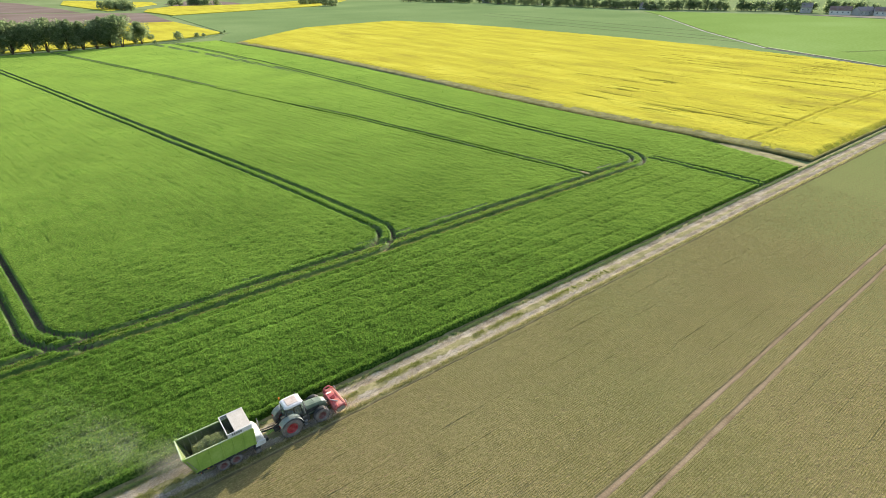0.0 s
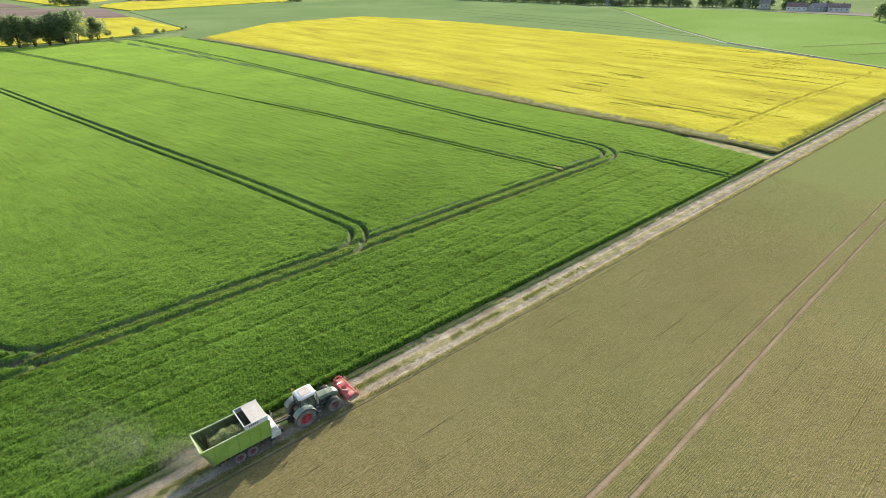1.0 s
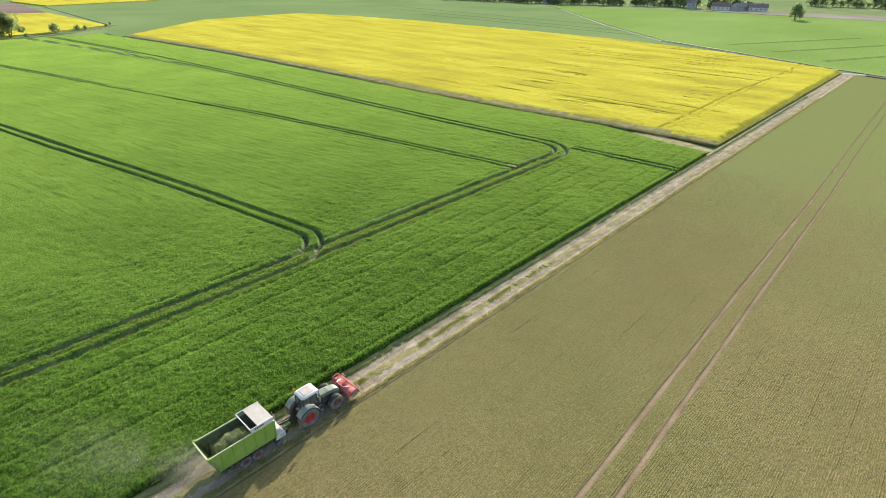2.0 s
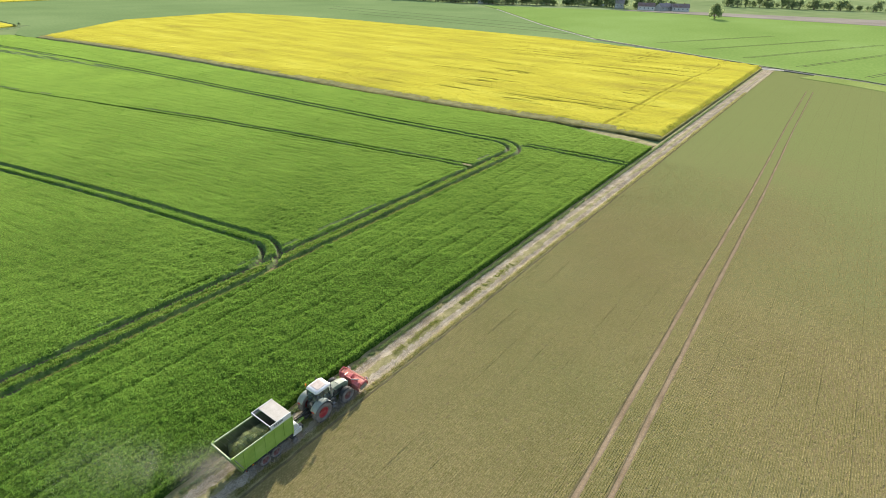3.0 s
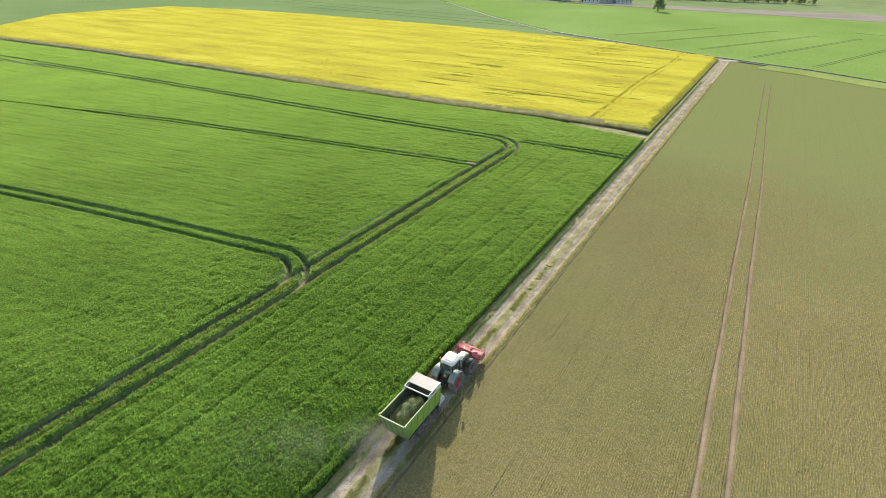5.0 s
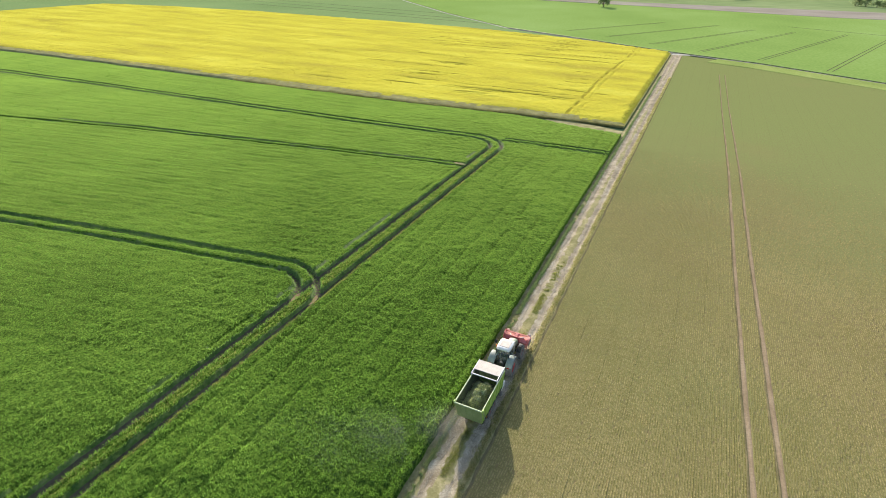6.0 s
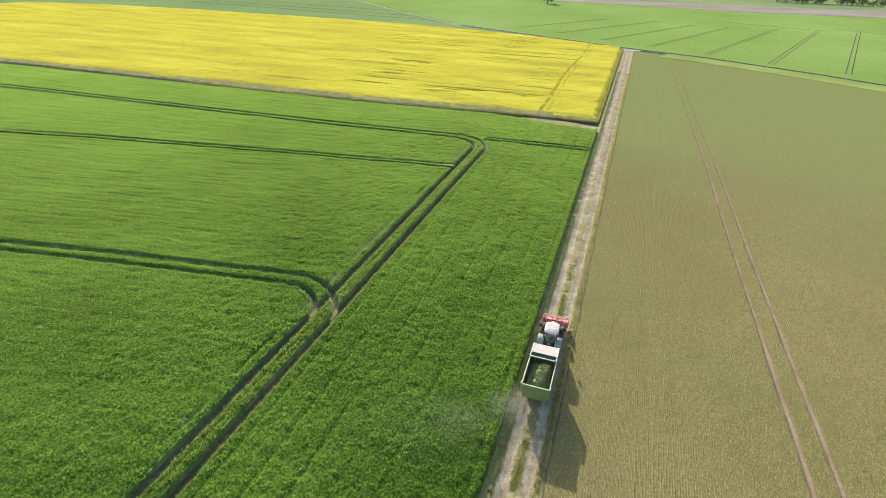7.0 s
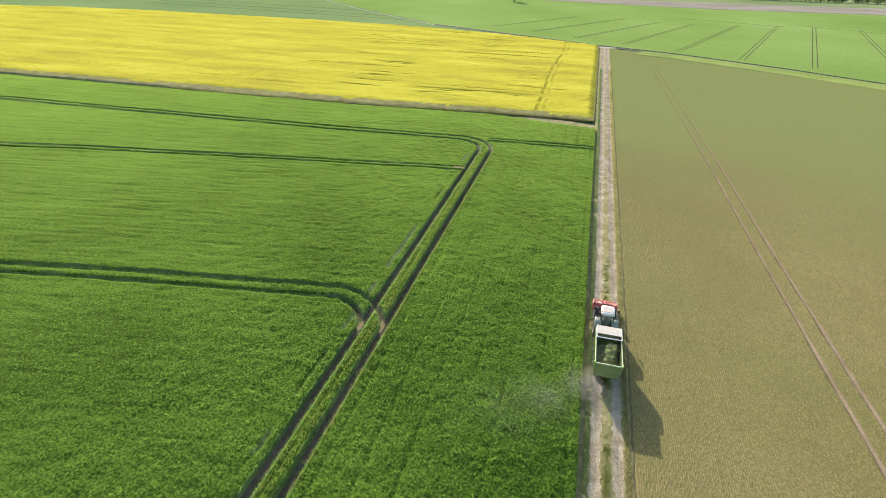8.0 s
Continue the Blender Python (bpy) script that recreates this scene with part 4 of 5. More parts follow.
def trees():
    rng = np.random.default_rng(71)
    row = "trees in the row behind the green field"
    label = "tall broad-leaved tree with dark green crown at the field edge"
    kinds = [tree(80 + i, 18, 13, 6500, 0.62, label, row) for i in range(3)]
    spots = [(-356, -52), (-355, -42), (-354, -32), (-353, -24), (-352, -15), (-351, -6), (-349.5, 3), (-348.5, 10), (-347.5, 20), (-347, 27), (-347, 34), (-346.5, 41), (-347, 47), (-357, 59.5)]
    for i, (x, y) in enumerate(spots):
        s = (0.8 + 0.2 * rng.random()) * (0.84 if i == 13 else 1.0)
        m = pose(x, y, -0.2, 0, 0, 360 * rng.random()) @ Matrix.Scale(1, 4)
        t = kinds[i] if i < 3 else copy_thing(kinds[i % 3], m)
        t.matrix_basis = m
        t.scale = (s * 1.22, s * 1.22, s)
    bush_label = "low dark green shrub on the field boundary"
    bush = tree(91, 4.6, 5.0, 700, 0.5, bush_label, "shrubs on the field boundary")
    bush.name = "shrub"
    places = [(-366, 83, 1.15), (-374, 97, 0.7), (-376, 102, 0.55), (-390, 118, 0.4), (-402, 124, 0.35), (-352, 66, 0.5)]
    for i, (x, y, s) in enumerate(places):
        m = pose(x, y, -0.2, 0, 0, 77 * i)
        t = bush if i == 0 else copy_thing(bush, m)
        t.matrix_basis = m
        t.scale = (s, s, s)
    lone = tree(95, 12.5, 11.5, 4200, 0.6, "lone round tree standing in open fields", "")
    lone.matrix_basis = pose(-85, 548, -0.2)
    far = "trees round the village"
    near_kinds = [tree(101 + i, 11, 10, 480, 1.2, "distant leafy tree beside the village", far) for i in range(3)]
    village = []
    for (ax, ay), (bx, by), n in (((-735, 505), (-560, 570), 16), ((-560, 545), (-420, 566), 12), ((-420, 565), (-320, 590), 12), ((-330, 592), (-215, 655), 12), ((-215, 640), (-150, 650), 5), ((-130, 790), (40, 830), 12),
                                  ((-860, 112), (-795, 128), 7), ((-880, 200), (-850, 250), 7), ((-760, 345), (-790, 400), 5), ((-700, 350), (-690, 358), 2), ((150, 800), (420, 830), 18)):
        for i in range(int(2.5 * n)):
            f = (i + rng.random()) / (2.5 * n)
            village.append((ax + (bx - ax) * f + rng.normal(0, 3), ay + (by - ay) * f + rng.normal(0, 6), 0.5 + 0.6 * rng.random()))
    for i, (x, y, s) in enumerate(village):
        m = pose(x, y, -0.3, 0, 0, 360 * rng.random())
        t = near_kinds[i] if i < 3 else copy_thing(near_kinds[i % 3], m)
        t.matrix_basis = m
        t.scale = (s * 1.2, s * 1.2, s)


def house(long, deep, eaves, ridge, label):
    root = tagged(new("house"), label, "house", "houses of the village")
    bm = bm_new()
    box(bm, (long, deep, eaves), (0, 0, eaves / 2))
    for x in (-long / 2, long / 2):
        tri = [bm.verts.new(p) for p in ((x, -deep / 2, eaves), (x, deep / 2, eaves), (x, 0, ridge))]
        bm.faces.new(tri)
    wall = part("wall", bm, HOUSE_WALL, root)
    rings = []
    for x in (-long / 2 - 0.4, long / 2 + 0.4):
        rings.append([(x, -deep / 2 - 0.5, eaves - 0.3), (x, 0, ridge), (x, deep / 2 + 0.5, eaves - 0.3), (x, deep / 2 + 0.5, eaves - 0.05), (x, 0, ridge + 0.3), (x, -deep / 2 - 0.5, eaves - 0.05)])
    part("roof", loft(bm_new(), rings), HOUSE_ROOF, root)
    part("chimney", box(bm_new(), (0.7, 0.7, 1.8), (long * 0.2, 0.6, ridge + 0.3)), HOUSE_ROOF, root)
    for i in range(max(2, int(long / 3.5))):
        x = -long / 2 + (i + 0.5) * long / max(2, int(long / 3.5))
        for side in (-1, 1):
            w = part("window", box(bm_new(), (1.2, 0.12, 1.4), (x, side * (deep / 2 + 0.03), eaves * 0.55)), PALE_GREY, root)
            part("pane", box(bm_new(), (0.95, 0.06, 1.15), (x, side * (deep / 2 + 0.09), eaves * 0.55)), DARK_PANE, w)
    return root


def houses():
    rng = np.random.default_rng(121)
    kinds = [house(12, 8, 4.5, 8, "pale rendered house with a pitched roof"), house(17, 9, 4, 7, "long farm building with a pitched roof"), house(9, 8, 5.5, 9, "small pale house with a steep roof")]
    spots = [(-600, 560, 20), (-560, 556, 80), (-505, 570, 30), (-455, 585, 10), (-395, 590, 60), (-350, 585, 15), (-300, 640, 40), (-255, 660, 5), (-238, 668, 75), (-203, 632, 12), (-172, 628, 20), (-155, 634, 65), (-140, 640, 25), (-660, 540, 30)]
    for i, (x, y, a) in enumerate(spots):
        m = pose(x, y, -0.25, 0, 0, a)
        h = kinds[i] if i < 3 else copy_thing(kinds[int(rng.integers(0, 3))], m)
        h.matrix_basis = m


# ---- vehicles: each built with y ahead, x to its right side, z up from the road ----
def tyre_mesh(radius, width, rim_radius, lugs):
    """Tyre with rounded shoulders and slanted lugs, axle along x."""
    bm = bm_new()
    prof = [(-0.36, rim_radius), (-0.5, rim_radius + 0.25 * (radius - rim_radius)), (-0.5, rim_radius + 0.7 * (radius - rim_radius)), (-0.42, radius - 0.05), (-0.2, radius - 0.035),
            (0.2, radius - 0.035), (0.42, radius - 0.05), (0.5, rim_radius + 0.7 * (radius - rim_radius)), (0.5, rim_radius + 0.25 * (radius - rim_radius)), (0.36, rim_radius)]
    k, rows = 36, []
    for i in range(k):
        a = 2 * math.pi * i / k
        rows.append([bm.verts.new((x * width, r * math.cos(a), r * math.sin(a))) for x, r in prof])
    for i in range(k):
        for j in range(len(prof) - 1):
            bm.faces.new((rows[i][j], rows[(i + 1) % k][j], rows[(i + 1) % k][j + 1], rows[i][j + 1]))
    for i in range(lugs):
        for side in (-1, 1):
            a = 2 * math.pi * (i + 0.25 * side) / lugs
            turn = Matrix.Rotation(a, 4, "X") @ Matrix.Translation((side * width * 0.25, 0, radius - 0.02)) @ Matrix.Rotation(side * 0.6, 4, "Z")
            box(bm, (width * 0.55, 0.07, 0.05), (0, 0, 0), 0, turn)
    bmesh.ops.recalc_face_normals(bm, faces=bm.faces)
    return bm


def rim_mesh(rim_radius, width):
    bm = bm_new()
    prof = [(-0.36, rim_radius + 0.01), (-0.3, rim_radius - 0.05), (-0.1, rim_radius - 0.09), (-0.05, rim_radius * 0.45), (0.12, rim_radius * 0.4), (0.12, 0.02)]
    k = 28
    for sign in (1, -1):
        rows = []
        for i in range(k):
            a = 2 * math.pi * i / k
            rows.append([bm.verts.new((-sign * x * width, r * math.cos(a), r * math.sin(a))) for x, r in prof])
        for i in range(k):
            for j in range(len(prof) - 1):
                bm.faces.new((rows[i][j], rows[(i + 1) % k][j], rows[(i + 1) % k][j + 1], rows[i][j + 1]))
    for i in range(8):
        a = 2 * math.pi * i / 8
        for sx in (-1, 1):
            rod(bm, (sx * 0.02 * width, 0.27 * rim_radius * math.cos(a), 0.27 * rim_radius * math.sin(a)), (sx * 0.18 * width, 0.27 * rim_radius * math.cos(a), 0.27 * rim_radius * math.sin(a)), 0.025, 6)
    bmesh.ops.recalc_face_normals(bm, faces=bm.faces)
    return bm


def wheel(name, parent, radius, width, rim_radius, lugs, rim_mat, at):
    w = part(name, rim_mesh(rim_radius, width), rim_mat, parent, "red painted wheel rim" if rim_mat == RIM_RED else "dusty red wheel rim with shade darkened into its colour")
    part("tyre", tyre_mesh(radius, width, rim_radius, lugs), RUBBER, w, "dusty black lugged tyre")
    w.matrix_basis = pose(*at)
    return w, radius, at


def fender_mesh(radius, width, a0, a1, thick=0.035):
    bm = bm_new()
    rings = []
    for i in range(15):
        a = radians(a0 + (a1 - a0) * i / 14)
        c, s = math.cos(a), math.sin(a)
        r, q = radius, radius + thick
        rings.append([(-width / 2, r * c, r * s), (width / 2, r * c, r * s), (width / 2, (q - 0.02) * c, (q - 0.02) * s), (width * 0.4, q * c, q * s), (-width * 0.4, q * c, q * s), (-width / 2, (q - 0.02) * c, (q - 0.02) * s)])
    return loft(bm, rings)


def tractor():
    root = tagged(new("tractor"), "dark green farm tractor with white cab roof and red rims", "tractor")
    wheels = []
    for x in (-0.94, 0.94):
        wheels.append(wheel("rear_wheel", root, 0.96, 0.62, 0.52, 18, RIM_RED, (x, 0, 0.96)))
        wheels.append(wheel("front_wheel", root, 0.74, 0.52, 0.38, 16, SHADED_DUSTY_RIM, (x, 2.9, 0.74)))
    # hood, narrowing and sloping to the nose
    rings = []
    for y, w, z0, z1 in ((1.3, 0.47, 0.95, 1.98), (1.8, 0.47, 0.95, 1.97), (2.6, 0.45, 0.95, 1.9), (3.3, 0.43, 0.97, 1.78), (3.62, 0.4, 1.0, 1.62), (3.74, 0.34, 1.05, 1.4)):
        rings.append([(-w, y, z0), (w, y, z0), (w * 1.02, y, z1 - 0.25), (w * 0.82, y, z1 - 0.05), (w * 0.4, y, z1), (-w * 0.4, y, z1), (-w * 0.82, y, z1 - 0.05), (-w * 1.02, y, z1 - 0.25)])
    hood = part("hood", loft(bm_new(), rings), TRACTOR_GREEN, root, "dark green sloping engine hood")
    part("hood_seam", box(bm_new(), (0.5, 0.03, 0.02), (0, 2.55, 1.905)), DARK_IRON, hood)
    for x in (-1, 1):
        part("grille", box(bm_new(), (0.02, 1.3, 0.42), (x * 0.478, 2.3, 1.35), 0.01), DARK_IRON, hood, "black side grille")
        part("headlight", box(bm_new(), (0.2, 0.06, 0.16), (x * 0.2, 3.74, 1.32), 0.02), LAMP_GLASS, hood)
    part("front_grille", box(bm_new(), (0.5, 0.04, 0.24), (0, 3.74, 1.12), 0.01), DARK_IRON, hood)
    part("chassis", box(box(bm_new(), (0.55, 3.9, 0.5), (0, 1.5, 0.85), 0.05), (0.9, 0.8, 0.6), (0, 0.1, 1.0), 0.08), DARK_IRON, root)
    part("rear_axle", rod(bm_new(), (-0.9, 0, 0.96), (0.9, 0, 0.96), 0.16, 12), DARK_IRON, root)
    part("front_axle", rod(bm_new(), (-0.9, 2.9, 0.74), (0.9, 2.9, 0.74), 0.11, 10), DARK_IRON, root)
    part("fuel_tank", box(bm_new(), (0.42, 1.0, 0.6), (0.62, 1.35, 0.85), 0.08), DARK_IRON, root)
    part("battery_box", box(bm_new(), (0.38, 0.9, 0.5), (-0.62, 1.35, 0.85), 0.08), DARK_IRON, root)
    for x in (-1, 1):
        steps = part("step", box(box(box(bm_new(), (0.36, 0.3, 0.04), (x * 0.88, 1.35, 0.5), 0.01), (0.36, 0.3, 0.04), (x * 0.86, 1.38, 0.85), 0.01), (0.05, 0.34, 0.9), (x * 0.72, 1.38, 0.85)), STEEL, root)
        f = part("fender", fender_mesh(1.08, 0.66, 15, 150), FENDER_GREEN, root, "dusty grey-green rear mudguard", True)
        f.matrix_basis = pose(x * 0.9, 0, 0.96)
        part("tail_lamp", box(bm_new(), (0.24, 0.05, 0.1), (0, -0.96, 0.53), 0.01), LAMP_RED, f)
        g = part("front_fender", fender_mesh(0.8, 0.4, 70, 150), DARK_IRON, root, "", True)
        g.matrix_basis = pose(x * 0.94, 2.9, 0.74)
    # cab
    part("cab_floor", box(bm_new(), (1.3, 1.6, 0.25), (0, 0.55, 1.45), 0.05), DARK_IRON, root)
    lower = [(-0.68, -0.22), (0.68, -0.22), (0.62, 1.34), (-0.62, 1.34)]
    upper = [(-0.64, -0.12), (0.64, -0.12), (0.58, 1.18), (-0.58, 1.18)]
    for (ax, ay), (bx, by) in zip(lower, upper):
        part("cab_pillar", rod(bm_new(), (ax, ay, 1.5), (bx, by, 2.76), 0.045, 6), DARK_IRON, root)
    for i in (0, 1):
        (ax, ay), (bx, by) = [((0.68 if i else -0.68), 0.6), ((0.63 if i else -0.63), 0.58)]
        part("cab_pillar", rod(bm_new(), (ax, ay, 1.5), (bx, by, 2.76), 0.035, 6), DARK_IRON, root)
    names = ("rear_window", "side_window", "windscreen", "side_window")
    for i, nm in enumerate(names):
        j = (i + 1) % 4
        a, b = Vector((*lower[i], 1.6)), Vector((*lower[j], 1.6))
        c, d = Vector((*upper[j], 2.73)), Vector((*upper[i], 2.73))
        inner = (Vector((0, 0.55, 2.2)) - (a + b + c + d) / 4)
        inner.z = 0
        inner = inner.normalized() * 0.012
        w = part(nm, loft(bm_new(), [[a, b, c, d], [a + inner, b + inner, c + inner, d + inner]]), WINDOW, root, "tinted cab glass")
        w.visible_shadow = False
    bm = bm_new()
    rings = []
    for z, gx, gy in ((2.74, 0.72, 0.86), (2.8, 0.77, 0.92), (2.92, 0.77, 0.92), (3.0, 0.7, 0.84), (3.03, 0.55, 0.7)):
        ring = []
        for k in range(20):
            a = 2 * math.pi * k / 20
            c, s = math.cos(a), math.sin(a)
            ring.append((0.93 * gx * abs(c) ** 0.3 * (1 if c > 0 else -1), 0.62 + 0.92 * gy * abs(s) ** 0.3 * (1 if s > 0 else -1), z))
        rings.append(ring)
    roof = part("cab_roof", loft(bm, rings), CAB_WHITE, root, "white dusty cab roof", True)
    part("roof_hatch", box(bm_new(), (0.98, 1.0, 0.05), (0, 0.6, 3.04), 0.02), HATCH_GREY, roof, "dusty grey-beige roof hatch")
    for x in (-0.5, 0.5):
        part("work_light", box(bm_new(), (0.2, 0.09, 0.12), (x, -0.22, 2.87), 0.02), LAMP_GLASS, roof)
        part("work_light", box(bm_new(), (0.2, 0.09, 0.12), (x, 1.46, 2.87), 0.02), LAMP_GLASS, roof)
    part("beacon", rod(rod(bm_new(), (-0.66, -0.2, 2.95), (-0.66, -0.2, 3.18), 0.02, 6), (-0.66, -0.2, 3.18), (-0.66, -0.2, 3.32), 0.07, 10), ORANGE, root)
    part("antenna", rod(bm_new(), (-0.5, 0.9, 2.98), (-0.55, 0.8, 3.55), 0.012, 5), DARK_IRON, root)
    part("exhaust", rod(rod(bm_new(), (0.62, 1.5, 1.5), (0.62, 1.5, 2.5), 0.09, 10), (0.62, 1.5, 2.5), (0.6, 1.45, 2.95), 0.055, 10), STEEL, root, "grey exhaust stack")
    part("seat", box(box(bm_new(), (0.5, 0.5, 0.15), (0, 0.35, 1.9), 0.04), (0.48, 0.12, 0.6), (0, 0.1, 2.2), 0.04), DARK_IRON, root)
    part("steering_wheel", rod(rod(bm_new(), (0, 1.0, 1.6), (0, 0.85, 2.15), 0.04, 6), (0, 0.85, 2.15), (0, 0.835, 2.19), 0.2, 16), DARK_IRON, root)
    for x in (-1, 1):
        arm = part("mirror_arm", rod(bm_new(), (x * 0.6, 1.25, 2.55), (x * 1.22, 1.42, 2.5), 0.02, 6), DARK_IRON, root)
        part("mirror", box(bm_new(), (0.26, 0.07, 0.42), (x * 1.24, 1.42, 2.36), 0.03), DARK_IRON, arm)
    for x in (-0.4, 0.4):
        part("lower_link", rod(bm_new(), (x, -0.2, 0.75), (x * 1.05, -1.05, 0.62), 0.045, 8), DARK_IRON, root)
        part("lift_rod", rod(bm_new(), (x, -0.35, 1.35), (x * 1.05, -0.75, 0.68), 0.03, 6), DARK_IRON, root)
        part("front_link", rod(bm_new(), (x, 3.5, 0.75), (x, 4.25, 0.85), 0.045, 8), DARK_IRON, root)
    part("top_link", rod(bm_new(), (0, 3.6, 1.15), (0, 4.25, 1.3), 0.035, 8), DARK_IRON, root)
    part("tow_hitch", box(bm_new(), (0.2, 0.5, 0.2), (0, -0.75, 0.62), 0.02), DARK_IRON, root)
    part("rear_panel", box(bm_new(), (0.7, 0.35, 0.5), (0, -0.38, 1.3), 0.05), DARK_IRON, root)
    for x, z in ((-0.22, 1.35), (-0.1, 1.42), (0.24, 1.38)):
        part("hydraulic_hose", rod(rod(bm_new(), (x, -0.5, z), (x * 0.8, -1.1, z - 0.25), 0.022, 6), (x * 0.8, -1.1, z - 0.25), (x * 0.6, -1.9, z - 0.2), 0.022, 6), DARK_IRON, root)
    part("drawbar_head", box(bm_new(), (0.5, 0.45, 0.3), (0, -1.1, 0.7), 0.05), DARK_IRON, root)
    return root, wheels


def front_mower():
    """Front disc mower, raised, tipped a little forward."""
    root = tagged(new("front_mower"), "red front disc mower raised on the tractor linkage", "mower")
    tip = Matrix.Translation((0, 4.65, 0.75)) @ Matrix.Rotation(radians(8), 4, "X")
    def sub(name, bm, mat, label="", parent=None):
        ob = part(name, bm, mat, parent or root, label)
        if parent is None:
            ob.matrix_basis = tip
        return ob
    rings = []
    for x in (-1.38, -1.2, 0, 1.2, 1.38):
        e = 0.12 if abs(x) > 1.3 else 0.0
        rings.append([(x, -0.52 + e, 0.0), (x, 0.6 - e, -0.08), (x, 0.66 - e, 0.12), (x, 0.42, 0.34 - e), (x, -0.25, 0.42 - e), (x, -0.52 + e, 0.3)])
    hull = sub("cover", loft(bm_new(), rings), MOWER_RED, "red sheet-metal mower cover")
    for x in (-0.8, 0.8):
        part("panel", box(bm_new(), (0.9, 0.5, 0.03), (x, 0.1, 0.42), 0.01, Matrix.Rotation(radians(-7), 4, "X")), MOWER_CURTAIN, hull, "faded red cover panel")
    for x in (-1.3, 1.3):
        sub("side_guard", box(bm_new(), (0.16, 1.0, 0.36), (x, 0.02, 0.24), 0.06), MOWER_RED)
        sub("swath_disc", rod(rod(bm_new(), (x * 0.95, -0.3, 0.36), (x * 0.95, -0.3, 0.62), 0.2, 14, 0.12), (x * 0.95, -0.3, 0.62), (x * 0.95, -0.3, 0.7), 0.09, 10), MOWER_RED)
    sub("curtain", box(box(bm_new(), (2.65, 0.03, 0.42), (0, 0.66, -0.16)), (2.65, 0.03, 0.4), (0, -0.55, -0.16)), MOWER_CURTAIN)
    hoop = [(-1.28, -0.45, 0.3), (-1.28, -0.32, 0.72), (-1.28, 0.2, 0.8), (-1.28, 0.55, 0.3)]
    bm = bm_new()
    for p, q in zip(hoop, hoop[1:]):
        rod(bm, p, q, 0.07, 8)
    sub("guard_hoop", bm, MOWER_RED, "curved red guard hoop")
    sub("front_bar", box(bm_new(), (2.3, 0.2, 0.12), (0, 0.46, 0.36), 0.03), MOWER_CURTAIN, "orange-red front bar")
    sub("end_plate", box(bm_new(), (0.05, 0.8, 0.42), (1.41, 0.0, 0.0), 0.02), STEEL, "bare grey end plate")
    sub("cutter_bar", box(bm_new(), (2.6, 0.34, 0.1), (0, 0.0, -0.22), 0.04), STEEL)
    for i in range(6):
        x = -1.1 + 0.44 * i
        sub("cutting_disc", rod(bm_new(), (x, 0.05, -0.17), (x, 0.05, -0.1), 0.21, 12, 0.1), DARK_IRON)
    head = sub("headstock", box(box(bm_new(), (0.95, 0.12, 0.85), (0, -0.5, 0.45), 0.03), (0.3, 0.7, 0.16), (0, -0.2, 0.72), 0.03), MOWER_RED, "red lifting frame")
    part("gearbox", box(bm_new(), (0.4, 0.4, 0.36), (0, -0.05, 0.5), 0.05), MOWER_RED, head)
    part("drive_shaft", rod(bm_new(), (0, -1.2, 0.3), (0, -0.3, 0.5), 0.05, 8), DARK_IRON, head)
    for x in (-0.75, 0.75):
        sub("lift_spring", rod(bm_new(), (x * 0.6, -0.5, 0.8), (x, 0.1, 0.42), 0.05, 8), STEEL)
    for x in (-1.15, 1.15):
        sub("marker_board", box(bm_new(), (0.3, 0.03, 0.3), (x, 0.72, 0.3)), CAB_WHITE)
    return root


FRONT, MIDDLE, REAR, FLOOR, RIM, TOP = -3.15, -5.12, -8.66, 1.18, 3.15, 3.46
GATE_LEAN = 0.7  # how far the foot of the tailgate stands forward of its top


